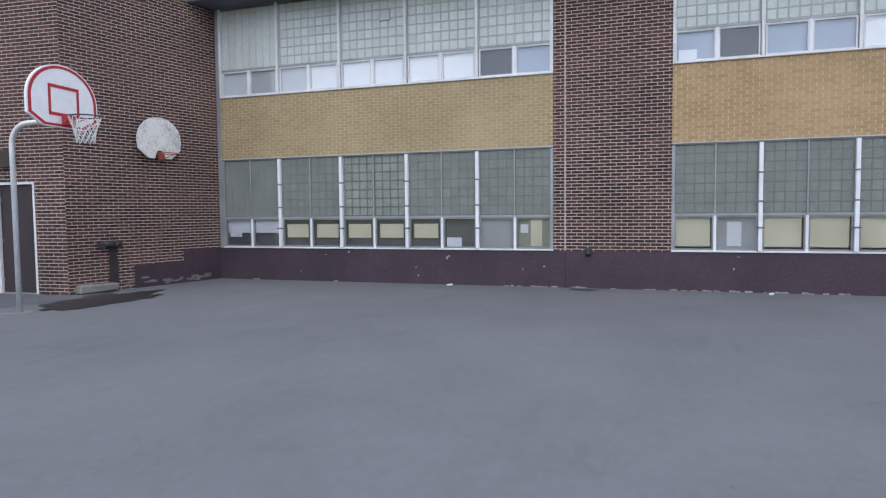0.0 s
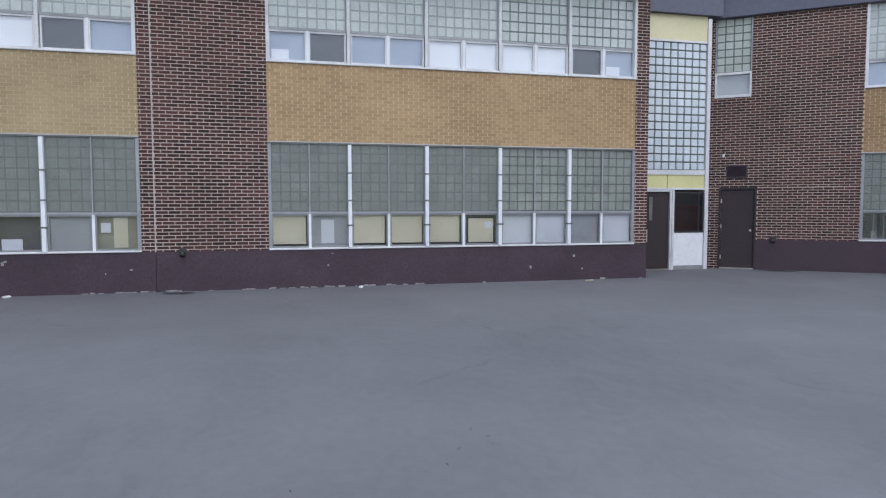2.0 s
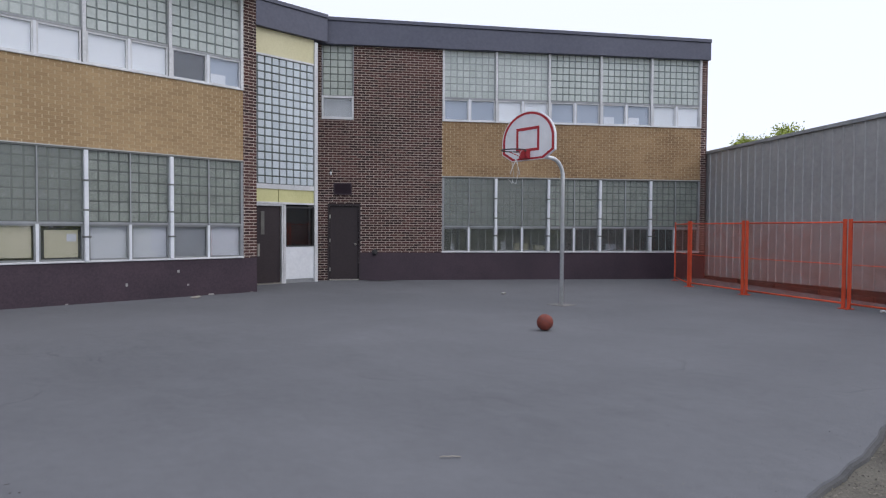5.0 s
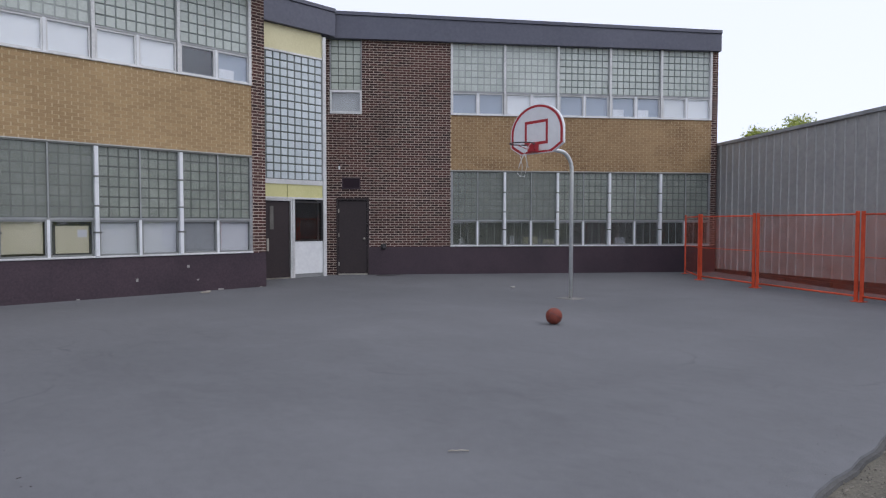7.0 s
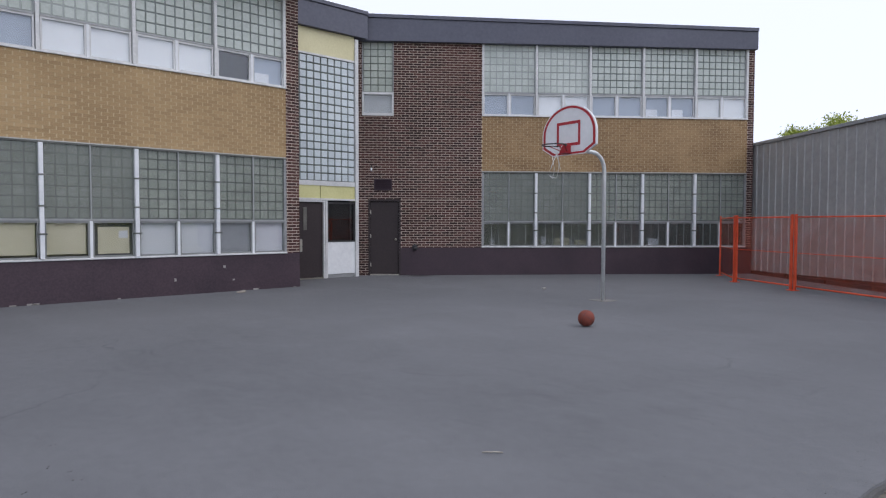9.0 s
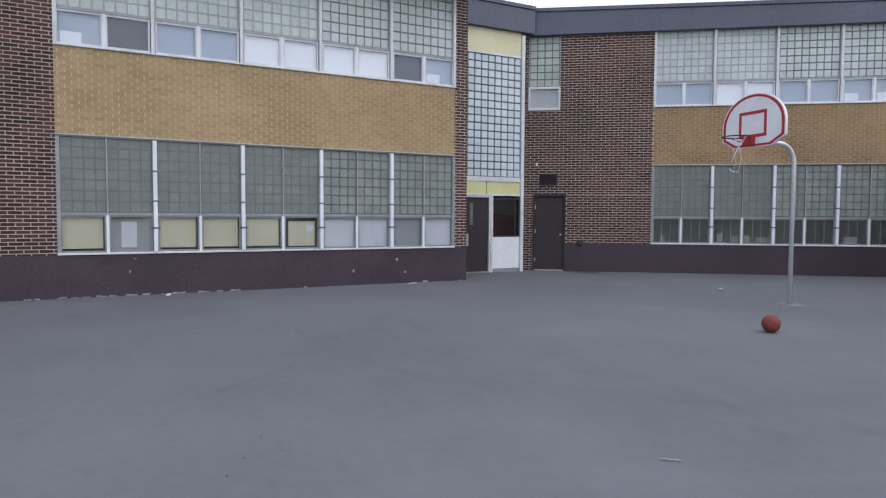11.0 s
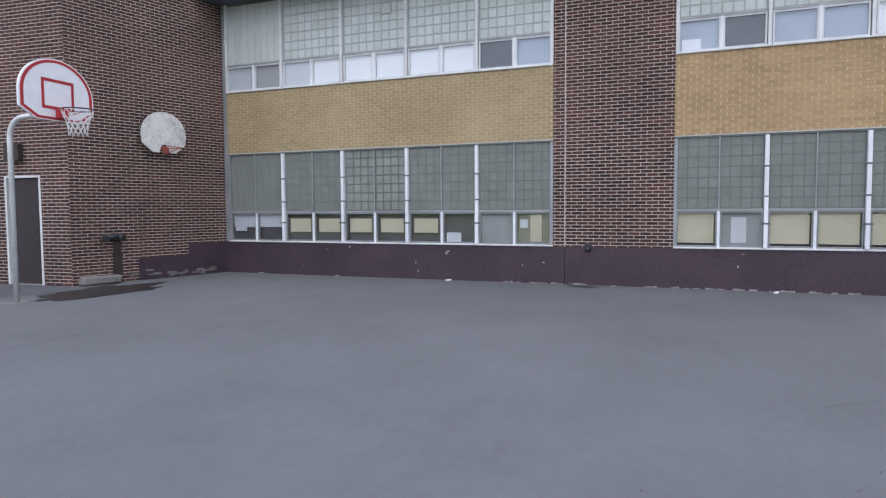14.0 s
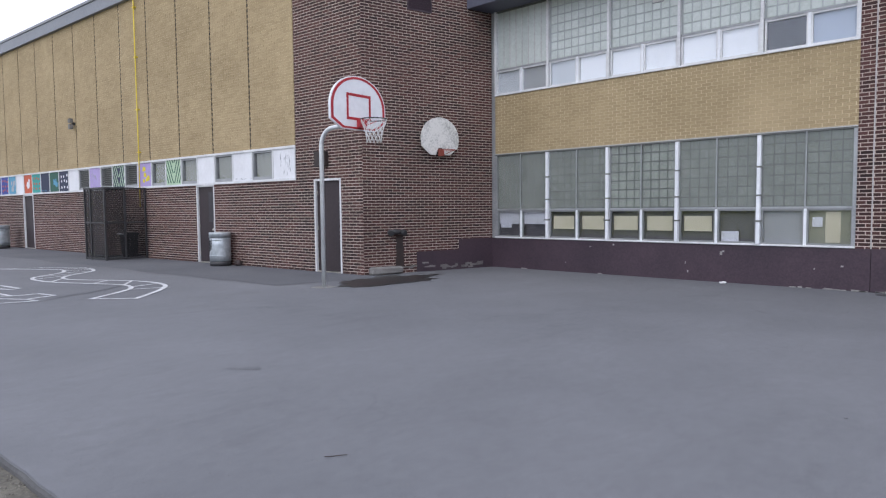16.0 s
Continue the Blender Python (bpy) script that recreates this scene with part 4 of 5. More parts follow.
P_BLUE, P_SKY, P_YELLOW = plain_colour("blue_panel", (0.03, 0.06, 0.30)), plain_colour("sky_panel", (0.10, 0.32, 0.48)), plain_colour("yellow_art_paint", (0.75, 0.62, 0.04))
P_DKGREEN, P_GREY = plain_colour("dark_green_paint", (0.02, 0.10, 0.07)), plain_colour("grey_art_paint", (0.4, 0.42, 0.45))
PITCH = 0.917
STRIP = [("art", P_WHITE, P_GREY, "scribble"), ("win",), ("art", P_WHITE, P_GREY, "edge"), ("win",), ("art", P_WHITE, P_WHITE, ""), ("win",), ("art", P_GREEN, P_DKGREEN, "stripes"), ("win",),
         ("art", P_PURPLE, P_YELLOW, "blob"), ("win",), ("art", P_NAVY, P_GREEN, "stripes"), ("win",), ("art", P_PURPLE, P_GREY, "scribble"), ("win",), ("art", P_WHITE, P_WHITE, ""), ("art", P_NAVY, P_WHITE, "dots"),
         ("art", P_DKGREEN, P_SKY, "blob"), ("art", P_NAVY, P_SKY, "edge"), ("art", P_TEAL, P_ORANGE, "dots"), ("art", P_ORANGE, P_WHITE, "blob"), ("art", P_WHITE, P_WHITE, ""), ("art", P_SKY, P_GREY, "blob"),
         ("art", P_BLUE, P_ORANGE, "dots"), ("art", P_BLUE, P_SKY, "scribble")]
for k, spec in enumerate(STRIP * 2):
    b = -GYM_RED - 0.03 - k * PITCH
    a = b - PITCH
    if a < -GYM_LEN:
        break
    thing("trim_strip_post", GYM, "thin white post between strip panels", "window frame", "", "structure", boxes((a - 0.02, a + 0.02, -0.02, 0.15, 2.37, 3.14)), WHITE)
    if spec[0] == "win":
        w = thing("window_gym", GYM @ pose(a, 0, 0), "small grey screened gymnasium window", "window", kind="structure")
        part("window_frame", boxes((0.02, 0.07, 0.0, 0.1, 2.37, 3.14), (PITCH - 0.07, PITCH - 0.02, 0.0, 0.1, 2.37, 3.14), (0.07, PITCH - 0.07, 0.0, 0.1, 2.37, 2.46), (0.07, PITCH - 0.07, 0.0, 0.1, 3.09, 3.14)), ALU, w)
        if k in (9, 11, 13):
            part("backing", boxes((0.05, PITCH - 0.05, 0.11, 0.12, 2.44, 3.12)), DARK, w)
            for q in range(9):
                part("slat", boxes((0.07, PITCH - 0.07, 0.03, 0.06, 2.475 + 0.069 * q, 2.505 + 0.069 * q)), SASH, w)
        else:
            part("pane", boxes((0.07, PITCH - 0.07, 0.05, 0.056, 2.46, 3.09)), GLASS, w)
            # An olive sheet behind the glass paints what the window reflects.
            part("blind", boxes((0.05, PITCH - 0.05, 0.11, 0.12, 2.44, 3.12)), OLIVE_REFLECTION, w)
    else:
        _, base, ink, how = spec
        w = thing("art_panel", GYM @ pose(a, 0, 0), "painted panel in the strip, " + base.name.replace("_", " ").replace(" panel", ""), "panel", "painted panels over the gymnasium wall")
        part("board", boxes((0.02, PITCH - 0.02, 0.0, 0.04, 2.37, 3.14)), base, w)
        bm = bmesh.new()
        rnd = random.Random(k)
        if how == "scribble":
            for _ in range(22):
                x, z = rnd.uniform(0.15, 0.8), rnd.uniform(2.45, 2.9)
                box(bm, x, x + 0.012, -0.004, 0.001, z, z + rnd.uniform(0.03, 0.16))
        elif how == "stripes":
            for side in (-1, 1):
                for q in range(3):
                    for z in np.arange(2.42, 3.12, 0.035):
                        x = PITCH / 2 + side * (0.04 + (0.14 * q + 0.45 * (z - 2.42)) % 0.42)
                        box(bm, x - 0.022, x + 0.022, -0.004, 0.001, z, z + 0.035)
        elif how == "blob":
            for _ in range(7):
                x, z, r = rnd.uniform(0.3, 0.68), rnd.uniform(2.55, 2.98), rnd.uniform(0.05, 0.12)
                bmesh.ops.create_cone(bm, cap_ends=True, segments=9, radius1=r, radius2=r, depth=0.005, matrix=Matrix.Translation((x, -0.002 - 0.0003 * _, z)) @ Matrix.Rotation(radians(90), 4, "X"))
        elif how == "dots":
            for _ in range(9):
                x, z = 0.2 + 0.26 * (_ % 3) + rnd.uniform(-0.04, 0.04), 2.55 + 0.2 * (_ // 3) + rnd.uniform(-0.03, 0.03)
                bmesh.ops.create_cone(bm, cap_ends=True, segments=8, radius1=0.055, radius2=0.055, depth=0.005, matrix=Matrix.Translation((x, -0.002, z)) @ Matrix.Rotation(radians(90), 4, "X"))
        elif how == "edge":
            for _ in range(12):
                x = rnd.uniform(0.05, 0.85)
                box(bm, x, x + rnd.uniform(0.02, 0.08), -0.004, 0.001, 2.42, 2.38 + rnd.uniform(0.02, 0.08))
        if len(bm.verts):
            tagged(part("painting", bm, ink, w), kind="stuff")
        else:
            bm.free()
for a in TAN_JOINTS[1:]:
    jt = thing("trim_tan_joint", GYM, "dark toothed vertical joint in the tan brick", "joint", "", "structure", boxes((a - 0.036, a + 0.036, 0.008, 0.1, 3.2, GYM_TOP)), TANJOINT)
    bm = bmesh.new()
    for q in range(int((GYM_TOP - 3.2) / 0.144)):
        z = 3.215 + 0.144 * q
        box(bm, a - 0.036, a - 0.02, -0.001, 0.05, z, z + 0.062)
        box(bm, a + 0.02, a + 0.036, -0.001, 0.05, z, z + 0.062)
    tagged(part("tooth", bm, TAN, jt), kind="stuff")
yp = thing("gas_pipe", GYM @ pose(-10.49, -0.06, 0), "yellow painted gas pipe down the tan wall", "pipe")
part("pipe", tube(bmesh.new(), [(0, 0, GYM_TOP), (0, 0, 3.0), (0, -0.01, 1.7)], 0.018, 10), YELLOW_PIPE, yp)
for z in (3.5, 4.9, 6.6, 8.2):
    part("clamp", boxes((-0.06, 0.06, -0.03, 0.06, z - 0.02, z + 0.02)), YELLOW_PIPE, yp)
fl = thing("flood_lamp", GYM @ pose(-15.48, 0, 4.87), "small grey flood lamp on the tan wall", "wall lamp")
part("bracket", boxes((-0.05, 0.05, -0.1, 0.0, -0.05, 0.05)), DARK, fl)
part("housing", boxes((-0.08, 0.08, -0.22, -0.08, 0.02, 0.19), bevel=0.02), DAMP, fl)
part("housing", boxes((-0.08, 0.08, -0.22, -0.08, -0.21, -0.02), bevel=0.02), DAMP, fl)
jb = thing("junction_box", GYM @ pose(-1.37, 0, 2.78), "dark metal box on the brick wall above the door", "electrical box", "", "", boxes((-0.2, 0.2, -0.14, 0.0, -0.18, 0.18), bevel=0.015), SOOT)


# ---- yard things ----
def fan_outline(w, h, n=28):
    """The fan-shaped board's edge: arched top, straight sides, cut lower corners."""
    pts = [(-0.30 * w, 0.0), (0.30 * w, 0.0), (0.5 * w, 0.16 * h), (0.5 * w, 0.42 * h)]
    for k in range(1, n):
        a = math.pi * k / n
        pts.append((0.5 * w * math.cos(a), 0.42 * h + 0.58 * h * math.sin(a)))
    return pts + [(-0.5 * w, 0.42 * h), (-0.5 * w, 0.16 * h)]


def plate(outline, y0, y1, hole=None):
    bm = bmesh.new()
    n = len(outline)
    f, b = [bm.verts.new((x, y0, z)) for x, z in outline], [bm.verts.new((x, y1, z)) for x, z in outline]
    if hole:
        fi, bi = [bm.verts.new((x, y0, z)) for x, z in hole], [bm.verts.new((x, y1, z)) for x, z in hole]
        for k in range(n):
            j = (k + 1) % n
            bm.faces.new((f[k], f[j], fi[j], fi[k]))
            bm.faces.new((b[j], b[k], bi[k], bi[j]))
            bm.faces.new((fi[k], fi[j], bi[j], bi[k]))
    else:
        bm.faces.new(f)
        bm.faces.new(b[::-1])
    for k in range(n):
        j = (k + 1) % n
        bm.faces.new((f[j], f[k], b[k], b[j]))
    return bm


def rim_parts(parent, y, z, r, paint, net, torn=False, reach=0.13):
    ring = [(r * math.cos(a), y - r - reach + r * math.sin(a), z) for a in np.linspace(0, 2 * math.pi, 28, endpoint=False)]
    rim = part("rim", tube(bmesh.new(), ring, 0.011, 8, closed=True), DARK if net else paint, parent, "thin iron hoop")
    bm = boxes((-0.075, 0.075, y - reach - 0.02, y - 0.002, z - 0.13, z + 0.02), bevel=0.01)
    tube(bm, [(-0.06, y - 0.06, z - 0.1), (-0.17, y - 0.28, z - 0.01)], 0.008, 6)
    tube(bm, [(0.06, y - 0.06, z - 0.1), (0.17, y - 0.28, z - 0.01)], 0.008, 6)
    part("rim_bracket", bm, paint, parent, "red rim bracket")
    if net:
        bm = bmesh.new()
        rows, c = 6, Vector((0, y - r - reach, z))
        radii, drop = (r, 0.88 * r, 0.74 * r, 0.64 * r, 0.58 * r, 0.56 * r), 0.42
        for k in range(12):
            for way in (1, -1):
                if torn and (k * 7 + way) % 12 < 10:
                    continue
                line = []
                for j in range(rows):
                    a = 2 * math.pi * (k + way * 0.5 * j) / 12
                    line.append(c + Vector((radii[j] * math.cos(a), radii[j] * math.sin(a), -drop * j / (rows - 1))))
                tube(bm, line, 0.004 if torn else 0.006, 5)
        if torn:
            for k in range(2):
                x = 0.1 * (k - 0.5)
                tube(bm, [c + Vector((x, 0.05 * k, -0.2)), c + Vector((x + 0.06, 0.0, -0.42)), c + Vector((x - 0.03, 0.04, -0.58)), c + Vector((x - 0.1, 0.02, -0.5 - 0.06 * k))], 0.004, 5)
        part("net", bm, CORD, rim, "torn white cord net" if torn else "white cord net")


def hoop(m, size, rim_z, arm, torn, bar, label):
    """A gooseneck hoop: local -y is the way the board faces; the pole stands at the origin."""
    h = thing("basketball_hoop", m, label, "basketball hoop", "basketball hoops of the yard")
    top = rim_z + 0.02
    path = [(0, 0, 0), (0, 0, top - 0.42)]
    for k in range(1, 9):
        a = radians(90 * k / 8)
        path.append((0, -0.34 * (1 - math.cos(a)), top - 0.42 + 0.34 * math.sin(a)))
    path.append((0, -arm + 0.05, top - 0.05))
    part("pole", tube(bmesh.new(), path, bar, 16), GALV, h, "galvanised gooseneck pole")
    part("base_pad", boxes((-0.21, 0.21, -0.19, 0.19, -0.01, 0.008), bevel=0.004), DAMP, h, "grey concrete pad flush with the asphalt")
    w, hh = 1.38 * size, 0.94 * size
    z0 = rim_z - 0.16 * size
    shift = lambda pts, k=1.0, dz=0.0: [(x * k, z0 + hh * 0.46 + (z - hh * 0.46) * k + dz) for x, z in pts]
    out = fan_outline(w, hh)
    board = part("backboard", plate(shift(out), -arm - 0.04, -arm), BOARD, h, "white fan-shaped board")
    part("border", plate(shift(out, 0.965), -arm - 0.044, -arm - 0.041, shift(out, 0.885)), RED_PAINT, board, "red painted border")
    s = 0.30 * size
    q0, q1 = [(-s, 0.0), (s, 0.0), (s, 0.46 * size), (-s, 0.46 * size)], [(-s + 0.05, 0.05), (s - 0.05, 0.05), (s - 0.05, 0.46 * size - 0.05), (-s + 0.05, 0.46 * size - 0.05)]
    put = lambda pts: [(x, z + rim_z + 0.01) for x, z in pts]
    part("target_square", plate(put(q0), -arm - 0.045, -arm - 0.041, put(q1)), RED_PAINT, board, "red painted square")
    part("brace", boxes((-0.28, 0.28, -arm, -arm + 0.05, rim_z - 0.08, rim_z - 0.02), (-0.035, 0.035, -arm, -arm + 0.05, rim_z - 0.02, rim_z + 0.45)), GALV, h)
    rim_parts(h, -arm - 0.045, rim_z, 0.23 * size, RED_PAINT, True, torn)
    return h


hoop(pose(-8.52, 8.14, 0, 0, 0, 96), 1.06, 3.20, 1.01, False, 0.043, "white and red fan-board hoop with net on a bent steel pole")
hoop(pose(13.10, 7.66, 0, 0, 0, -96), 0.94, 2.83, 0.93, True, 0.037, "white and red fan-board hoop with torn net on a bent pole")

wb = thing("wall_hoop", RET @ pose(2.06, -0.05, 2.87), "old flaking white hoop board with rusty rim on the brick wall", "basketball hoop")
wo = [(-0.28, 0.0), (-0.13, 0.0), (-0.06, 0.18), (0.06, 0.18), (0.13, 0.0), (0.28, 0.0), (0.53, 0.2), (0.55, 0.40)]
for k in range(1, 24):
    a = math.pi * k / 24
    wo.append((0.55 * math.cos(a), 0.40 + 0.52 * math.sin(a)))
wo += [(-0.55, 0.40), (-0.53, 0.2)]
part("backboard", plate(wo, -0.11, -0.07), OLD_BOARD, wb, "flaking grey-white board")
for x in (-0.4, 0.34):
    part("bracket", boxes((x, x + 0.06, -0.07, 0.01, 0.2, 0.8)), DARK, wb)
rim_parts(wb, -0.11, 0.10, 0.22, RUST, False, reach=0.04)

# ball
bm = bmesh.new()
bmesh.ops.create_uvsphere(bm, u_segments=32, v_segments=20, radius=0.117)
for f in bm.faces:
    f.smooth = True
ball = thing("basketball", pose(10.26, 5.98, 0.117, 20, 30, 15), "worn orange rubber basketball lying on the asphalt", "ball", "", "", bm, RUBBER)
for k, turn in enumerate(((0, 0, 0), (90, 0, 0), (90, 0, 90))):
    ring = [Matrix.Rotation(radians(turn[2]), 3, "Z") @ Matrix.Rotation(radians(turn[0]), 3, "X") @ Vector((0.1165 * math.cos(a), 0.1165 * math.sin(a), 0)) for a in np.linspace(0, 2 * math.pi, 36, endpoint=False)]
    part("seam", tube(bmesh.new(), ring, 0.0028, 5, closed=True), DARK, ball, "black seam")


# orange temporary fence
def fence_panel(a, b, label="bright orange temporary wire fence panel on the asphalt"):
    d = Vector((b[0] - a[0], b[1] - a[1], 0))
    L, m = d.length, pose(a[0], a[1], 0, 0, 0, math.degrees(math.atan2(d.y, d.x)))
    f = thing("temporary_fence", m, label, "fence panel", "orange temporary fence")
    for x in (0.02, L - 0.02):
        part("post", boxes((x - 0.035, x + 0.035, -0.02, 0.02, 0.0, 1.66), bevel=0.006), ORANGE, f)
        part("foot", boxes((x - 0.04, x + 0.04, -0.09, 0.09, 0.0, 0.015)), ORANGE, f)
    part("top_rail", tube(bmesh.new(), [(0.05, 0, 1.60), (L - 0.05, 0, 1.60)], 0.017, 8), ORANGE, f)
    part("bottom_rail", tube(bmesh.new(), [(0.05, 0, 0.10), (L - 0.05, 0, 0.10)], 0.019, 8), ORANGE, f)
    part("mid_rail", tube(bmesh.new(), [(0.05, 0, 0.82), (L - 0.05, 0, 0.82)], 0.008, 8), ORANGE, f)
    part("wire_mesh", boxes((0.09, L - 0.09, -0.002, 0.002, 0.12, 1.58)), ORANGE_NET, f, "fine orange wire mesh").visible_shadow = False
    return f


fence_panel((20.62, 8.98), (18.89, 7.80))
fence_panel((18.87, 7.75), (17.82, 6.05))
fence_panel((17.78, 5.98), (16.48, 3.73))
fence_panel((16.44, 3.66), (15.10, 1.40))

# sheet metal shed
sh = thing("shed", SHED_M @ pose(-0.45, 0.05, 0), "long grey ribbed sheet metal shed wall", "shed")
bm = bmesh.new()
prof, x = [], 0.0
while x < 13.5:
    prof += [(x, 0.0), (x + 0.255, 0.0), (x + 0.268, -0.028), (x + 0.298, -0.028)]
    x += 0.312
lo = [bm.verts.new((u, v, 0.08 + 0.022 * u)) for u, v in prof]
hi = [bm.verts.new((u, v, 3.72)) for u, v in prof]
for k in range(len(prof) - 1):
    bm.faces.new((lo[k], lo[k + 1], hi[k + 1], hi[k]))
part("cladding", bm, SHED, sh, "grey ribbed metal cladding")
part("roof_trim", boxes((0, 13.5, -0.06, 0.3, 3.70, 3.78)), ALU, sh)
part("footing", boxes((0, 13.5, 0.03, 0.4, 0, 0.66)), DARK, sh, "dark footing strip")
part("roof", boxes((0, 13.5, 0.3, 9.0, 3.60, 3.70)), ROOF, sh)
part("side", boxes((13.3, 13.5, 0.31, 9.0, 0.0, 3.58)), SHED, sh)
for k in range(5):
    part("drain_mesh", boxes((0.6 + 1.6 * k, 2.1 + 1.6 * k, -0.05, 0.0, 0.0, 0.11)), DARK, sh)

# wire cage, bins
cage = thing("wire_cage", GYM @ pose(-11.6, -1.36, 0), "black wire mesh storage cage against the brick wall", "cage")
for x, y in ((0, 0), (0.42, 0), (1.42, 0), (0, 1.3), (1.42, 1.3), (1.42, 0.62)):
    part("post", boxes((x - 0.025, x + 0.025, y - 0.025, y + 0.025, 0, 2.32)), DARK, cage)
for z in (0.05, 1.2, 2.3):
    part("rail", boxes((0.025, 1.395, -0.02, 0.02, z - 0.025, z + 0.025)), DARK, cage)
    part("rail", boxes((-0.02, 0.02, 0.025, 1.275, z - 0.025, z + 0.025)), DARK, cage)
    part("rail", boxes((1.40, 1.44, 0.025, 1.275, z - 0.025, z + 0.025)), DARK, cage)
for r in ((0.03, 1.39, -0.002, 0.002, 0.08, 2.27), (-0.002, 0.002, 0.03, 1.27, 0.08, 2.27), (1.418, 1.422, 0.03, 1.27, 0.08, 2.27)):
    part("wire_mesh", boxes(r), BLACK_NET, cage, "black woven wire mesh")
wbn = thing("wheeled_bin", GYM @ pose(-10.55, -0.45, 0) @ Matrix.Scale(0.82, 4), "black plastic wheeled bin inside the wire cage", "bin")
bm = boxes((-0.27, 0.27, -0.27, 0.27, 0.06, 0.98), bevel=0.03)
for v in bm.verts:
    if v.co.z < 0.5:
        v.co.x *= 0.82
        v.co.y *= 0.82
part("body", bm, DARK, wbn)
part("lid", boxes((-0.29, 0.29, -0.31, 0.30, 0.98, 1.04), bevel=0.015), DARK, wbn)
part("handle", boxes((-0.2, 0.2, -0.36, -0.31, 0.99, 1.02)), GALV, wbn)
for x in (-0.24, 0.24):
    part("wheel", tube(bmesh.new(), [(x - 0.03, 0.24, 0.1), (x + 0.03, 0.24, 0.1)], 0.1, 14), DARK, wbn)

BIN_METAL = surface("blue_grey_galvanised", (0.36, 0.40, 0.43), (0.62, 0.66, 0.69), 0.4, metal=0.5, grain=10, stain=3.0, bump=0.06)


def drum(m, r, h, label):
    d = thing("litter_bin", m, label, "litter bin", "metal litter bins by the wall")
    bm = tube(bmesh.new(), [(0, 0, 0.14), (0, 0, 0.3), (0, 0, 0.58), (0, 0, h - 0.14)], r, 28)
    part("body", bm, BIN_METAL, d, "scuffed galvanised drum")
    part("base", tube(bmesh.new(), [(0, 0, 0), (0, 0, 0.14)], r * 0.99, 28), DARK, d, "dark rubber base")
    part("lid", tube(bmesh.new(), [(0, 0, h - 0.14), (0, 0, h - 0.03), (0, 0, h)], r * 1.03, 28), BIN_METAL, d)
    for z in (0.3, h - 0.2):
        part("hoop_band", tube(bmesh.new(), [(r * 1.01 * math.cos(a), r * 1.01 * math.sin(a), z) for a in np.linspace(0, 2 * math.pi, 28, endpoint=False)], 0.012, 6, closed=True), BIN_METAL, d)
    for k in range(5):
        part("slot", boxes((-0.09 + 0.03 * k, -0.075 + 0.03 * k, -r * 1.005, -r * 0.97, 0.42 + 0.01 * k, 0.78)), DARK, d)
    return d


drum(GYM @ pose(-5.42, -0.34, 0), 0.29, 0.94, "galvanised metal litter bin with dark base beside the door")
drum(GYM @ pose(-21.75, -0.75, 0), 0.40, 1.0, "galvanised metal litter bin with dark base by the far wall")
thing("stone", GYM @ pose(-4.9, -0.12, 0), "dark lump of stone at the wall's foot", "stone", "", "", boxes((-0.12, 0.12, -0.08, 0.08, 0, 0.17), bevel=0.05), SOOT)


# painted games
def line_strip(bm, pts, w, z=0.009, closed=False):
    n = len(pts)
    for k in range(n if closed else n - 1):
        a, b = Vector(pts[k]), Vector(pts[(k + 1) % n])
        d = (b - a).normalized()
        s = Vector((-d.y, d.x)) * w / 2
        a, b = a - d * w * 0.3, b + d * w * 0.3
        zz = z + 0.0004 * (k % 3)
        bm.faces.new([bm.verts.new((p.x, p.y, zz)) for p in (a - s, b - s, b + s, a + s)])


inner = [(-10.29, 4.39), (-11.2, 5.42), (-11.64, 5.62), (-12.17, 5.68), (-12.94, 5.32), (-14.01, 4.79), (-14.98, 4.69), (-15.58, 4.88), (-16.24, 5.69), (-16.84, 5.96), (-17.38, 6.01), (-18.94, 4.97)]
outer = [(-9.71, 4.94), (-10.97, 6.07), (-11.88, 6.33), (-12.9, 6.12), (-13.38, 5.79), (-14.5, 5.13), (-15.34, 5.52), (-15.78, 6.05), (-16.15, 6.42), (-16.71, 6.61), (-17.41, 6.64), (-18.45, 5.84)]


def eased(pts):
    """Corners cut twice into a curve."""
    for _ in range(2):
        out = [pts[0]]
        for a, b in zip(pts, pts[1:]):
            out += [(0.75 * a[0] + 0.25 * b[0], 0.75 * a[1] + 0.25 * b[1]), (0.25 * a[0] + 0.75 * b[0], 0.25 * a[1] + 0.75 * b[1])]
        pts = out + [pts[-1]]
    return pts


bm = bmesh.new()
line_strip(bm, eased(inner), 0.09)
line_strip(bm, eased(outer), 0.09)
for a, b in zip(inner, outer):
    line_strip(bm, [a, b], 0.06, 0.0105)
thing("snake_marking", Matrix(), "worn white painted snake game on the asphalt", "ground marking", "", "structure", bm, LINE)
bm = bmesh.new()
line_strip(bm, [(-14.15, 3.89), (-13.22, 4.01), (-13.11, 3.82), (-14.6, 3.35)], 0.07)
line_strip(bm, [(-12.9, 3.46), (-11.88, 3.56), (-11.88, 4.0), (-11.36, 4.12), (-11.15, 3.6), (-10.74, 3.67), (-10.91, 3.15), (-11.8, 2.5)], 0.07)
line_strip(bm, [(-11.15, 3.6), (-11.7, 3.26), (-12.9, 2.9)], 0.07)
line_strip(bm, [(-11.88, 3.56), (-12.5, 3.1)], 0.07)
thing("hopscotch_marking", Matrix(), "worn white painted hopscotch lines on the asphalt", "ground marking", "", "structure", bm, LINE)

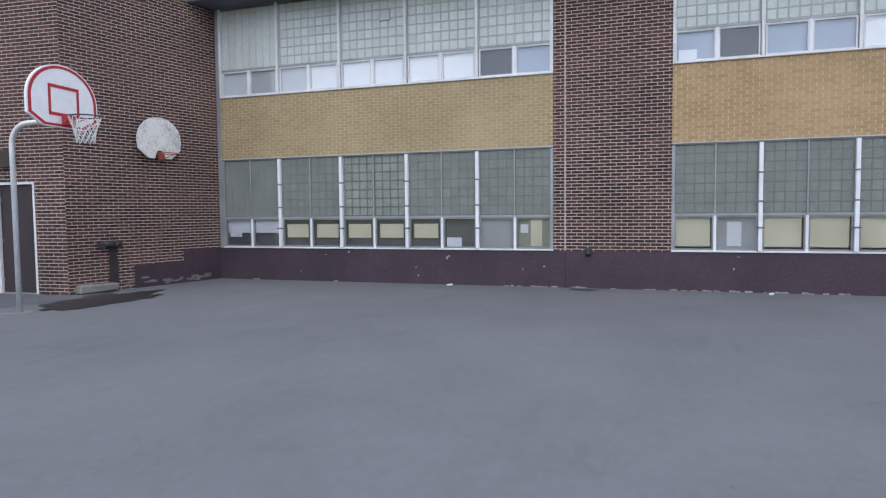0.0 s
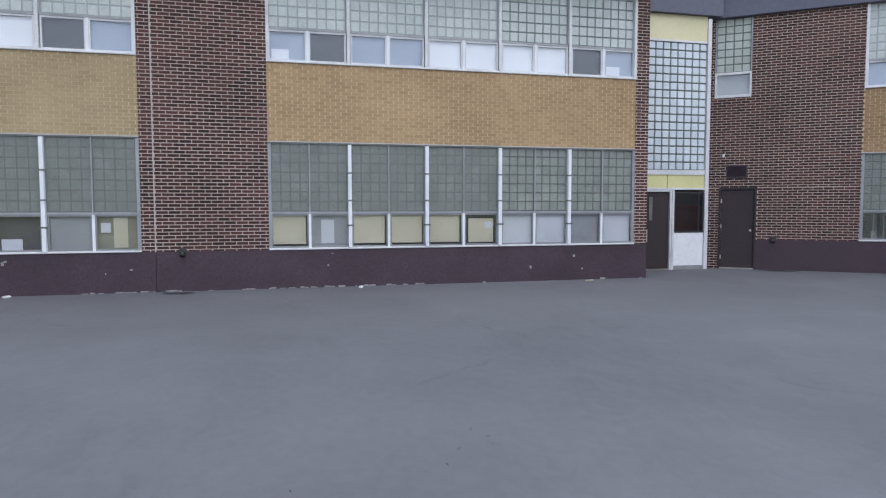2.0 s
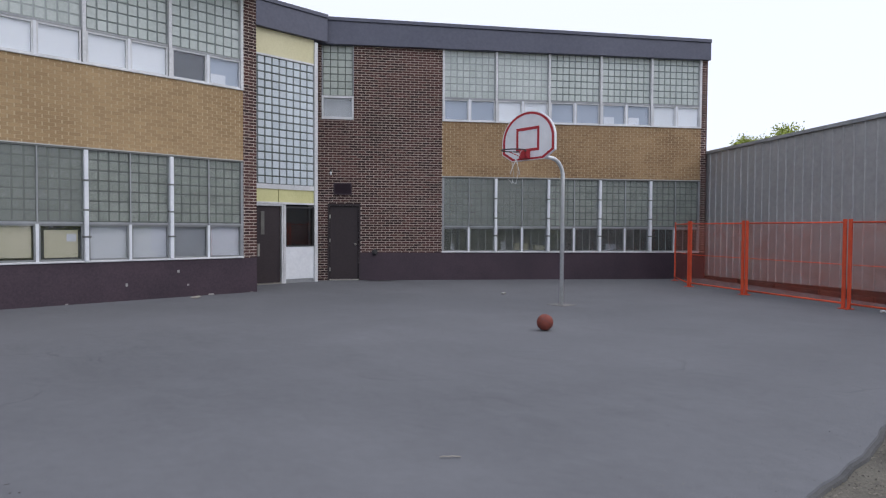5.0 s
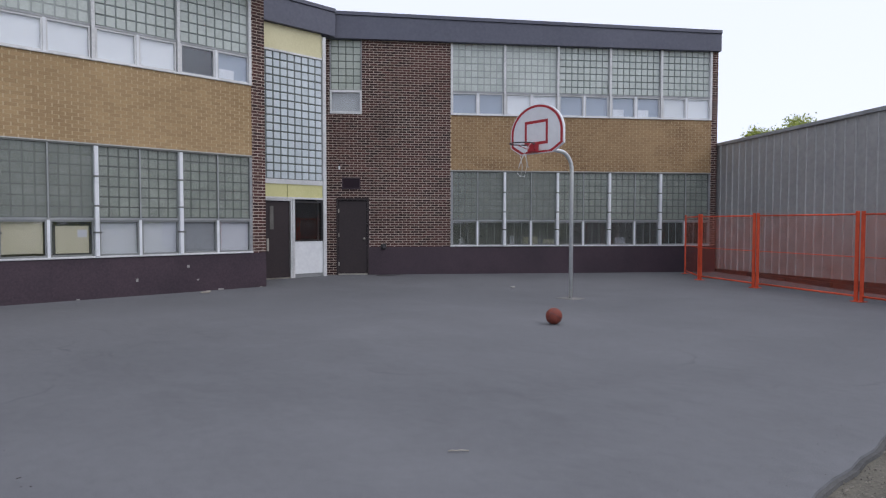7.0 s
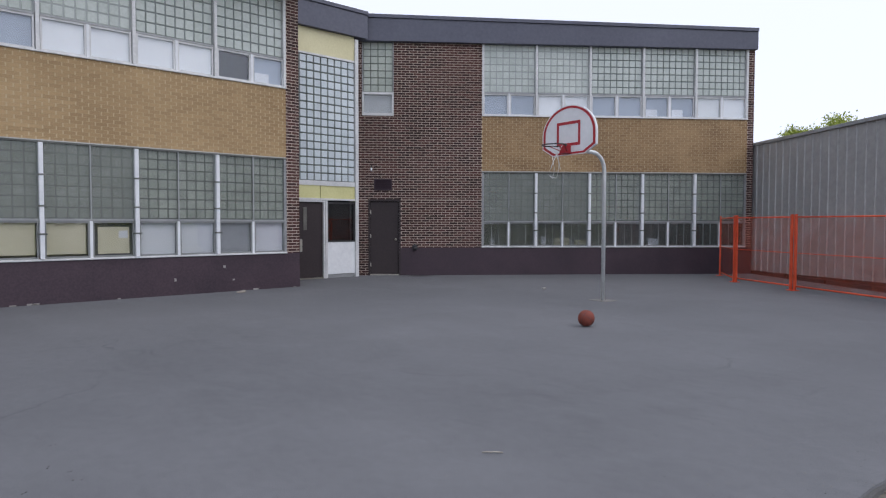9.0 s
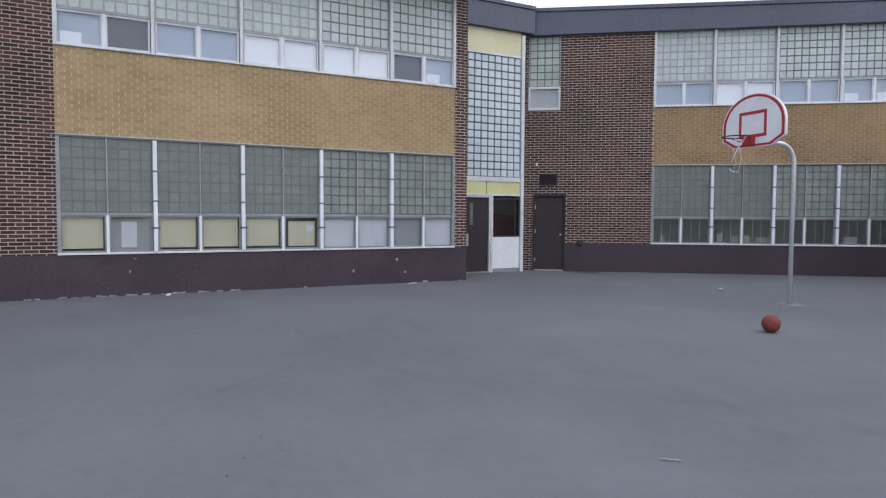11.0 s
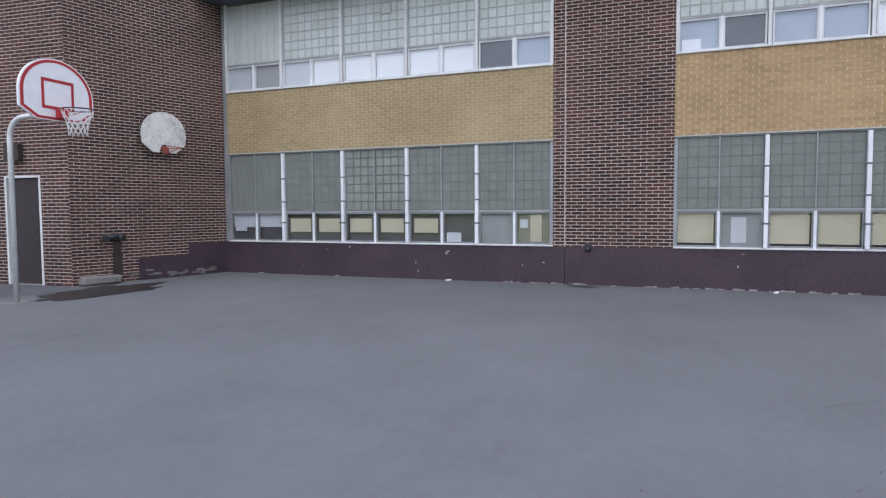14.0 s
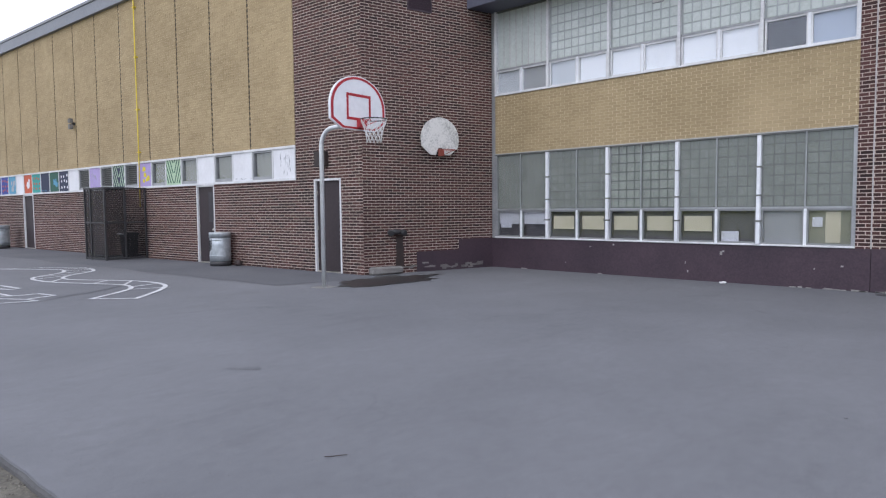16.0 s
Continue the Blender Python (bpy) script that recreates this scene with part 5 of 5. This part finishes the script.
# a filled crack
for pts, w in (([(-10.78, 3.83), (-11.09, 4.23), (-11.26, 4.6), (-11.55, 5.04), (-11.96, 5.48)], 0.05),):
    bm = bmesh.new()
    path_ = eased(pts)
    line_strip(bm, [(x + 0.05 * noise.noise(Vector((3 * x, y, 1))), y + 0.05 * noise.noise(Vector((x, 3 * y, 6)))) for x, y in path_], w, 0.0075)
    thing("ground_crack", Matrix(), "dark filled crack wandering over the asphalt", "crack", "", "structure", bm, NEWPATCH)
# small worn smudges
for x, y, a, b, turn in ((-3.52, 3.58, 0.10, 0.06, 30), (-3.66, 3.44, 0.06, 0.04, 10)):
    bm = bmesh.new()
    mid = bm.verts.new((0, 0, 0.003))
    ring = []
    for k in range(30):
        t = 2 * math.pi * k / 30
        r = 1 + 0.8 * noise.noise(Vector((2.2 * math.cos(t), 2.2 * math.sin(t), x)))
        ring.append(bm.verts.new((a * r * math.cos(t), b * r * math.sin(t), 0.003)))
    for k in range(30):
        bm.faces.new((mid, ring[k], ring[(k + 1) % 30]))
    thing("ground_stain", pose(x, y, 0, 0, 0, turn), "small faint oily smudge on the asphalt", "stain", "", "structure", bm, SMUDGE)


# litter, twigs, stones
def twig(x, y, length, turn, label):
    r = random.Random(int(x * 100))
    pts = [(length * (k / 5 - 0.5), 0.008 * r.uniform(-1, 1), 0.010 + 0.004 * r.random()) for k in range(6)]
    thing("twig", pose(x, y, 0, 0, 0, turn), label, "twig", "", "", tube(bmesh.new(), pts, 0.003 if "dark" in label else 0.0042, 6), SOOT if "dark" in label else TWIG)


twig(5.55, 3.28, 0.13, -40, "short pale dry twig lying on the asphalt")
twig(-1.04, 2.71, 0.14, 62, "short dark dry twig lying on the asphalt")
for x, y, w, d, mat_, lab in ((-2.7, 13.58, 0.15, 0.07, CORD, "crumpled white paper scrap by the plinth"), (13.87, 9.72, 0.16, 0.08, CONCRETE, "white scrap lying on the asphalt"),
                              (8.55, 13.4, 0.25, 0.05, TWIG, "brown scrap by the plinth"), (16.3, 3.08, 0.14, 0.1, CORD, "white scrap by the fence"), (3.62, 13.5, 0.1, 0.05, CORD, "white scrap by the plinth")):
    bm = bmesh.new()
    bmesh.ops.create_icosphere(bm, subdivisions=2, radius=0.5)
    for v in bm.verts:
        v.co = Vector((v.co.x * w, v.co.y * d, v.co.z * 0.05)) * (1 + 0.5 * noise.noise(v.co * 4))
    bmesh.ops.translate(bm, verts=bm.verts, vec=(0, 0, 0.024))
    thing("litter", pose(x, y, 0, 0, 0, 10), lab, "litter", "", "", bm, mat_)
bm = bmesh.new()
mid = bm.verts.new((0, 0, 0.005))
ring = [bm.verts.new((0.30 * math.cos(a), 0.13 * math.sin(a), 0.005)) for a in np.linspace(0, 2 * math.pi, 24, endpoint=False)]
for k in range(24):
    bm.faces.new((mid, ring[k], ring[(k + 1) % 24]))
thing("drain_stain", pose(0.19, 13.5, 0), "dark damp spot under the overflow pipe", "stain", "", "structure", bm, WET)
bm = bmesh.new()
mid = bm.verts.new((0, 0, 0.005))
ring = [bm.verts.new((0.42 * math.cos(a), 0.16 * math.sin(a), 0.005)) for a in np.linspace(0, 2 * math.pi, 24, endpoint=False)]
for k in range(24):
    bm.faces.new((mid, ring[k], ring[(k + 1) % 24]))
thing("drain_stain", WING_C @ pose(1.75, -0.25, 0), "dark damp spot under the overflow pipe", "stain", "", "structure", bm, WET)
bm = bmesh.new()
for x, y in ((3.5, 5.31), (3.41, 4.88), (3.46, 4.69), (3.47, 4.54), (3.23, 4.52), (3.09, 4.3), (2.09, 4.12), (1.13, 5.65), (7.2, 2.65)):
    for _ in range(2):
        a, b = x + random.uniform(-0.03, 0.03), y + random.uniform(-0.03, 0.03)
        box(bm, a, a + 0.008, b, b + 0.006, 0.0, 0.003)
thing("pebble_scatter", Matrix(), "dark specks and crumbs scattered on the asphalt", "pebbles", "", "stuff", bm, SOOT)
verts, faces = [], []
rg = np.random.default_rng(5)
for k in range(9600):
    if k < 8500:
        x, y = rg.uniform(-8, 12), rg.uniform(-0.6, 0.1)
        y += 1.283 + 0.0215 * (x + 3.0)
        z = -0.03
    else:
        x, y, z = rg.uniform(-6, 12), 1.37 + 0.0215 * (rg.uniform(-6, 12) + 3.0) + abs(rg.normal(0, 0.8)), 0.004
    r = rg.uniform(0.004, 0.010) if z < 0 else rg.uniform(0.002, 0.0055)
    b = len(verts)
    for q in ((r, 0, 0), (-r * 0.8, r * 0.7, 0), (-r * 0.7, -r * 0.8, 0), (0, 0, r * 0.9), (0, 0, -r)):
        verts.append((x + q[0] * rg.uniform(0.7, 1.3), y + q[1] * rg.uniform(0.7, 1.3), z + q[2]))
    faces += [(b, b + 1, b + 3), (b + 1, b + 2, b + 3), (b + 2, b, b + 3)]
me = bpy.data.meshes.new("gravel_stones")
me.from_pydata(verts, [], faces)
STONE = surface("loose_stone", (0.07, 0.065, 0.055), (0.26, 0.24, 0.20), 0.95, grain=40, stain=3.0, bump=0.2, vary=0.9)
me.materials.append(STONE)
tagged(new("gravel_stones", me), "loose pale stones along the asphalt's edge", "gravel", "", "stuff")


# ---- trees ----
def tree(m, height, spread, seed, label):
    r = random.Random(seed)
    t = thing("tree", m, label, "tree")
    bm = bmesh.new()
    prev = Vector((0, 0, -0.1))
    trunk_top = height * 0.5
    for k in range(6):
        nxt = Vector((r.uniform(-0.1, 0.1), r.uniform(-0.1, 0.1), trunk_top * (k + 1) / 6))
        tube(bm, [prev, nxt], 0.22 * (1 - k / 9), 9)
        prev = nxt
    tips = []
    for k in range(11):
        a, e = r.uniform(0, 2 * math.pi), r.uniform(0.35, 1.3)
        L = spread * r.uniform(0.6, 1.0)
        s = Vector((0, 0, trunk_top * r.uniform(0.6, 1.0)))
        mid_ = s + 0.5 * L * Vector((math.cos(a) * math.cos(e), math.sin(a) * math.cos(e), math.sin(e)))
        tip = s + L * Vector((math.cos(a) * math.cos(e), math.sin(a) * math.cos(e), math.sin(e) * 1.1))
        tube(bm, [s, mid_], 0.07, 6)
        tube(bm, [mid_, tip], 0.04, 6)
        tips += [mid_, tip]
    part("trunk", bm, BARK, t)
    g = np.random.default_rng(seed)
    vs, fs = [], []
    top = height - trunk_top
    for c in range(170):
        a, f = g.uniform(0, 6.283), g.uniform(0, 1) ** 0.6
        e = g.uniform(-0.5, 1.5)
        c0 = np.array([spread * f * math.cos(a) * math.cos(e), spread * f * math.sin(a) * math.cos(e), trunk_top + 0.35 * top + 0.62 * top * f * math.sin(e)])
        for _ in range(95):
            p = c0 + g.normal(0, 0.24, 3)
            n1, n2 = g.normal(0, 1, 3), g.normal(0, 1, 3)
            n1 /= np.linalg.norm(n1)
            n2 /= np.linalg.norm(n2)
            s = g.uniform(0.06, 0.13)
            b = len(vs)
            vs += [tuple(p - s * n1), tuple(p + 0.5 * s * n2), tuple(p + s * n1), tuple(p - 0.5 * s * n2)]
            fs.append((b, b + 1, b + 2, b + 3))
    me = bpy.data.meshes.new("crown")
    me.from_pydata(vs, [], fs)
    me.materials.append(LEAF)
    ob = new("crown", me)
    ob.parent = t
    tagged(ob, "bright green leafy crown")
    return t


tree(pose(46.0, 14.2, -0.07), 7.9, 2.7, 3, "leafy green tree standing beyond the metal shed")
tree(pose(45.4, 16.35, -0.07), 7.25, 0.5, 8, "smaller leafy green tree beyond the metal shed")
# far woods behind the field
vs, fs = [], []
g = np.random.default_rng(11)
for c in range(420):
    a = g.uniform(-math.pi, 0)
    c0 = np.array([150 * math.cos(a) + g.normal(0, 5), 150 * math.sin(a) * 0.8 - 20 + g.normal(0, 5), g.uniform(1, 6)])
    for _ in range(26):
        p = c0 + g.normal(0, 1.6, 3)
        n1, n2 = g.normal(0, 1, 3), g.normal(0, 1, 3)
        s = g.uniform(0.5, 1.1)
        b = len(vs)
        vs += [tuple(p - s * n1), tuple(p + 0.6 * s * n2), tuple(p + s * n1), tuple(p - 0.6 * s * n2)]
        fs.append((b, b + 1, b + 2, b + 3))
me = bpy.data.meshes.new("far_woods")
me.from_pydata(vs, [], fs)
me.materials.append(LEAF)
tagged(new("far_woods", me), "dark far belt of trees beyond the field", "woods", "", "stuff")


# ---- bricks, laid on the walls ----
def lay(parent, rects, material, length, course, bed, head, keep, z_near, seed):
    """Running bond over rectangles of a wall. The pieces nearest the yard's eye level are objects, the rest one mesh."""
    r = np.random.default_rng(seed)
    unit = None
    verts, faces, count = [], [], 0
    for u0, u1, z0, z1 in rects:
        for k in range(int(math.floor(z0 / course)), int(math.ceil(z1 / course))):
            a, b = max(z0, k * course + bed / 2), min(z1, (k + 1) * course - bed / 2)
            if b - a < 0.015:
                continue
            start = math.floor(u0 / length) * length - (length / 2 if k % 2 else 0)
            for i in range(int((u1 - start) / length) + 2):
                x0, x1 = start + i * length + head / 2, start + (i + 1) * length - head / 2
                whole = x0 >= u0 and x1 <= u1 and b - a > course - bed - 0.002
                x0, x1 = max(x0, u0), min(x1, u1)
                if x1 - x0 < 0.02:
                    continue
                y = r.uniform(-0.0015, 0.0015)
                if whole and count < keep and z_near[0] <= a <= z_near[1]:
                    if unit is None:
                        hx, hz = (x1 - x0) / 2, (b - a) / 2
                        unit = bpy.data.meshes.new("brick")
                        unit.from_pydata([(-hx, 0.013, -hz), (hx, 0.013, -hz), (hx, 0.013, hz), (-hx, 0.013, hz), (-hx, 0, -hz), (hx, 0, -hz), (hx, 0, hz), (-hx, 0, hz)], [],
                                         [(4, 5, 6, 7), (0, 1, 5, 4), (1, 2, 6, 5), (2, 3, 7, 6), (3, 0, 4, 7)])
                        unit.materials.append(material)
                    ob = new("brick", unit)
                    ob.parent = parent
                    ob.location = ((x0 + x1) / 2, y, (a + b) / 2)
                    count += 1
                    continue
                n = len(verts)
                verts += [(x0, 0.013, a), (x1, 0.013, a), (x1, 0.013, b), (x0, 0.013, b), (x0, y, a), (x1, y, a), (x1, y, b), (x0, y, b)]
                faces += [(n + 4, n + 5, n + 6, n + 7), (n, n + 1, n + 5, n + 4), (n + 1, n + 2, n + 6, n + 5), (n + 2, n + 3, n + 7, n + 6), (n + 3, n, n + 4, n + 7)]
    me = bpy.data.meshes.new("brickwork")
    me.from_pydata(verts, [], faces)
    me.materials.append(material)
    ob = new("brickwork", me)
    ob.parent = parent
    tagged(ob, kind="stuff")


lay(wall_main, RECTS_MAIN, RED, 0.224, 0.0675, 0.015, 0.015, 300, (0.8, 3.5), 1)
lay(wall_c, RECTS_C, RED, 0.224, 0.0675, 0.015, 0.015, 300, (0.8, 3.5), 2)
lay(wall_return, RECTS_RET, RED, 0.224, 0.0675, 0.015, 0.015, 300, (0.8, 3.5), 3)
lay(wall_gym, RECTS_GYM, RED, 0.235, 0.072, 0.016, 0.016, 300, (0.3, 2.3), 4)
lay(spandrel_a, [(A0, A1, HEAD_WEST, SILL2)], TAN, 0.212, 0.0675, 0.007, 0.018, 300, (2.9, 4.4), 5)
lay(spandrel_b, [(B0, B1, HEAD, SILL2)], WARM_TAN, 0.212, 0.0675, 0.005, 0.024, 300, (2.9, 4.4), 6)
lay(spandrel_c, [(C0, C1, HEAD, SILL2)], BROWN_TAN, 0.212, 0.0675, 0.005, 0.016, 300, (2.9, 4.4), 7)
lay(wall_gym_tan, RECTS_TAN, TAN, 0.235, 0.072, 0.005, 0.012, 300, (3.2, 5.0), 8)
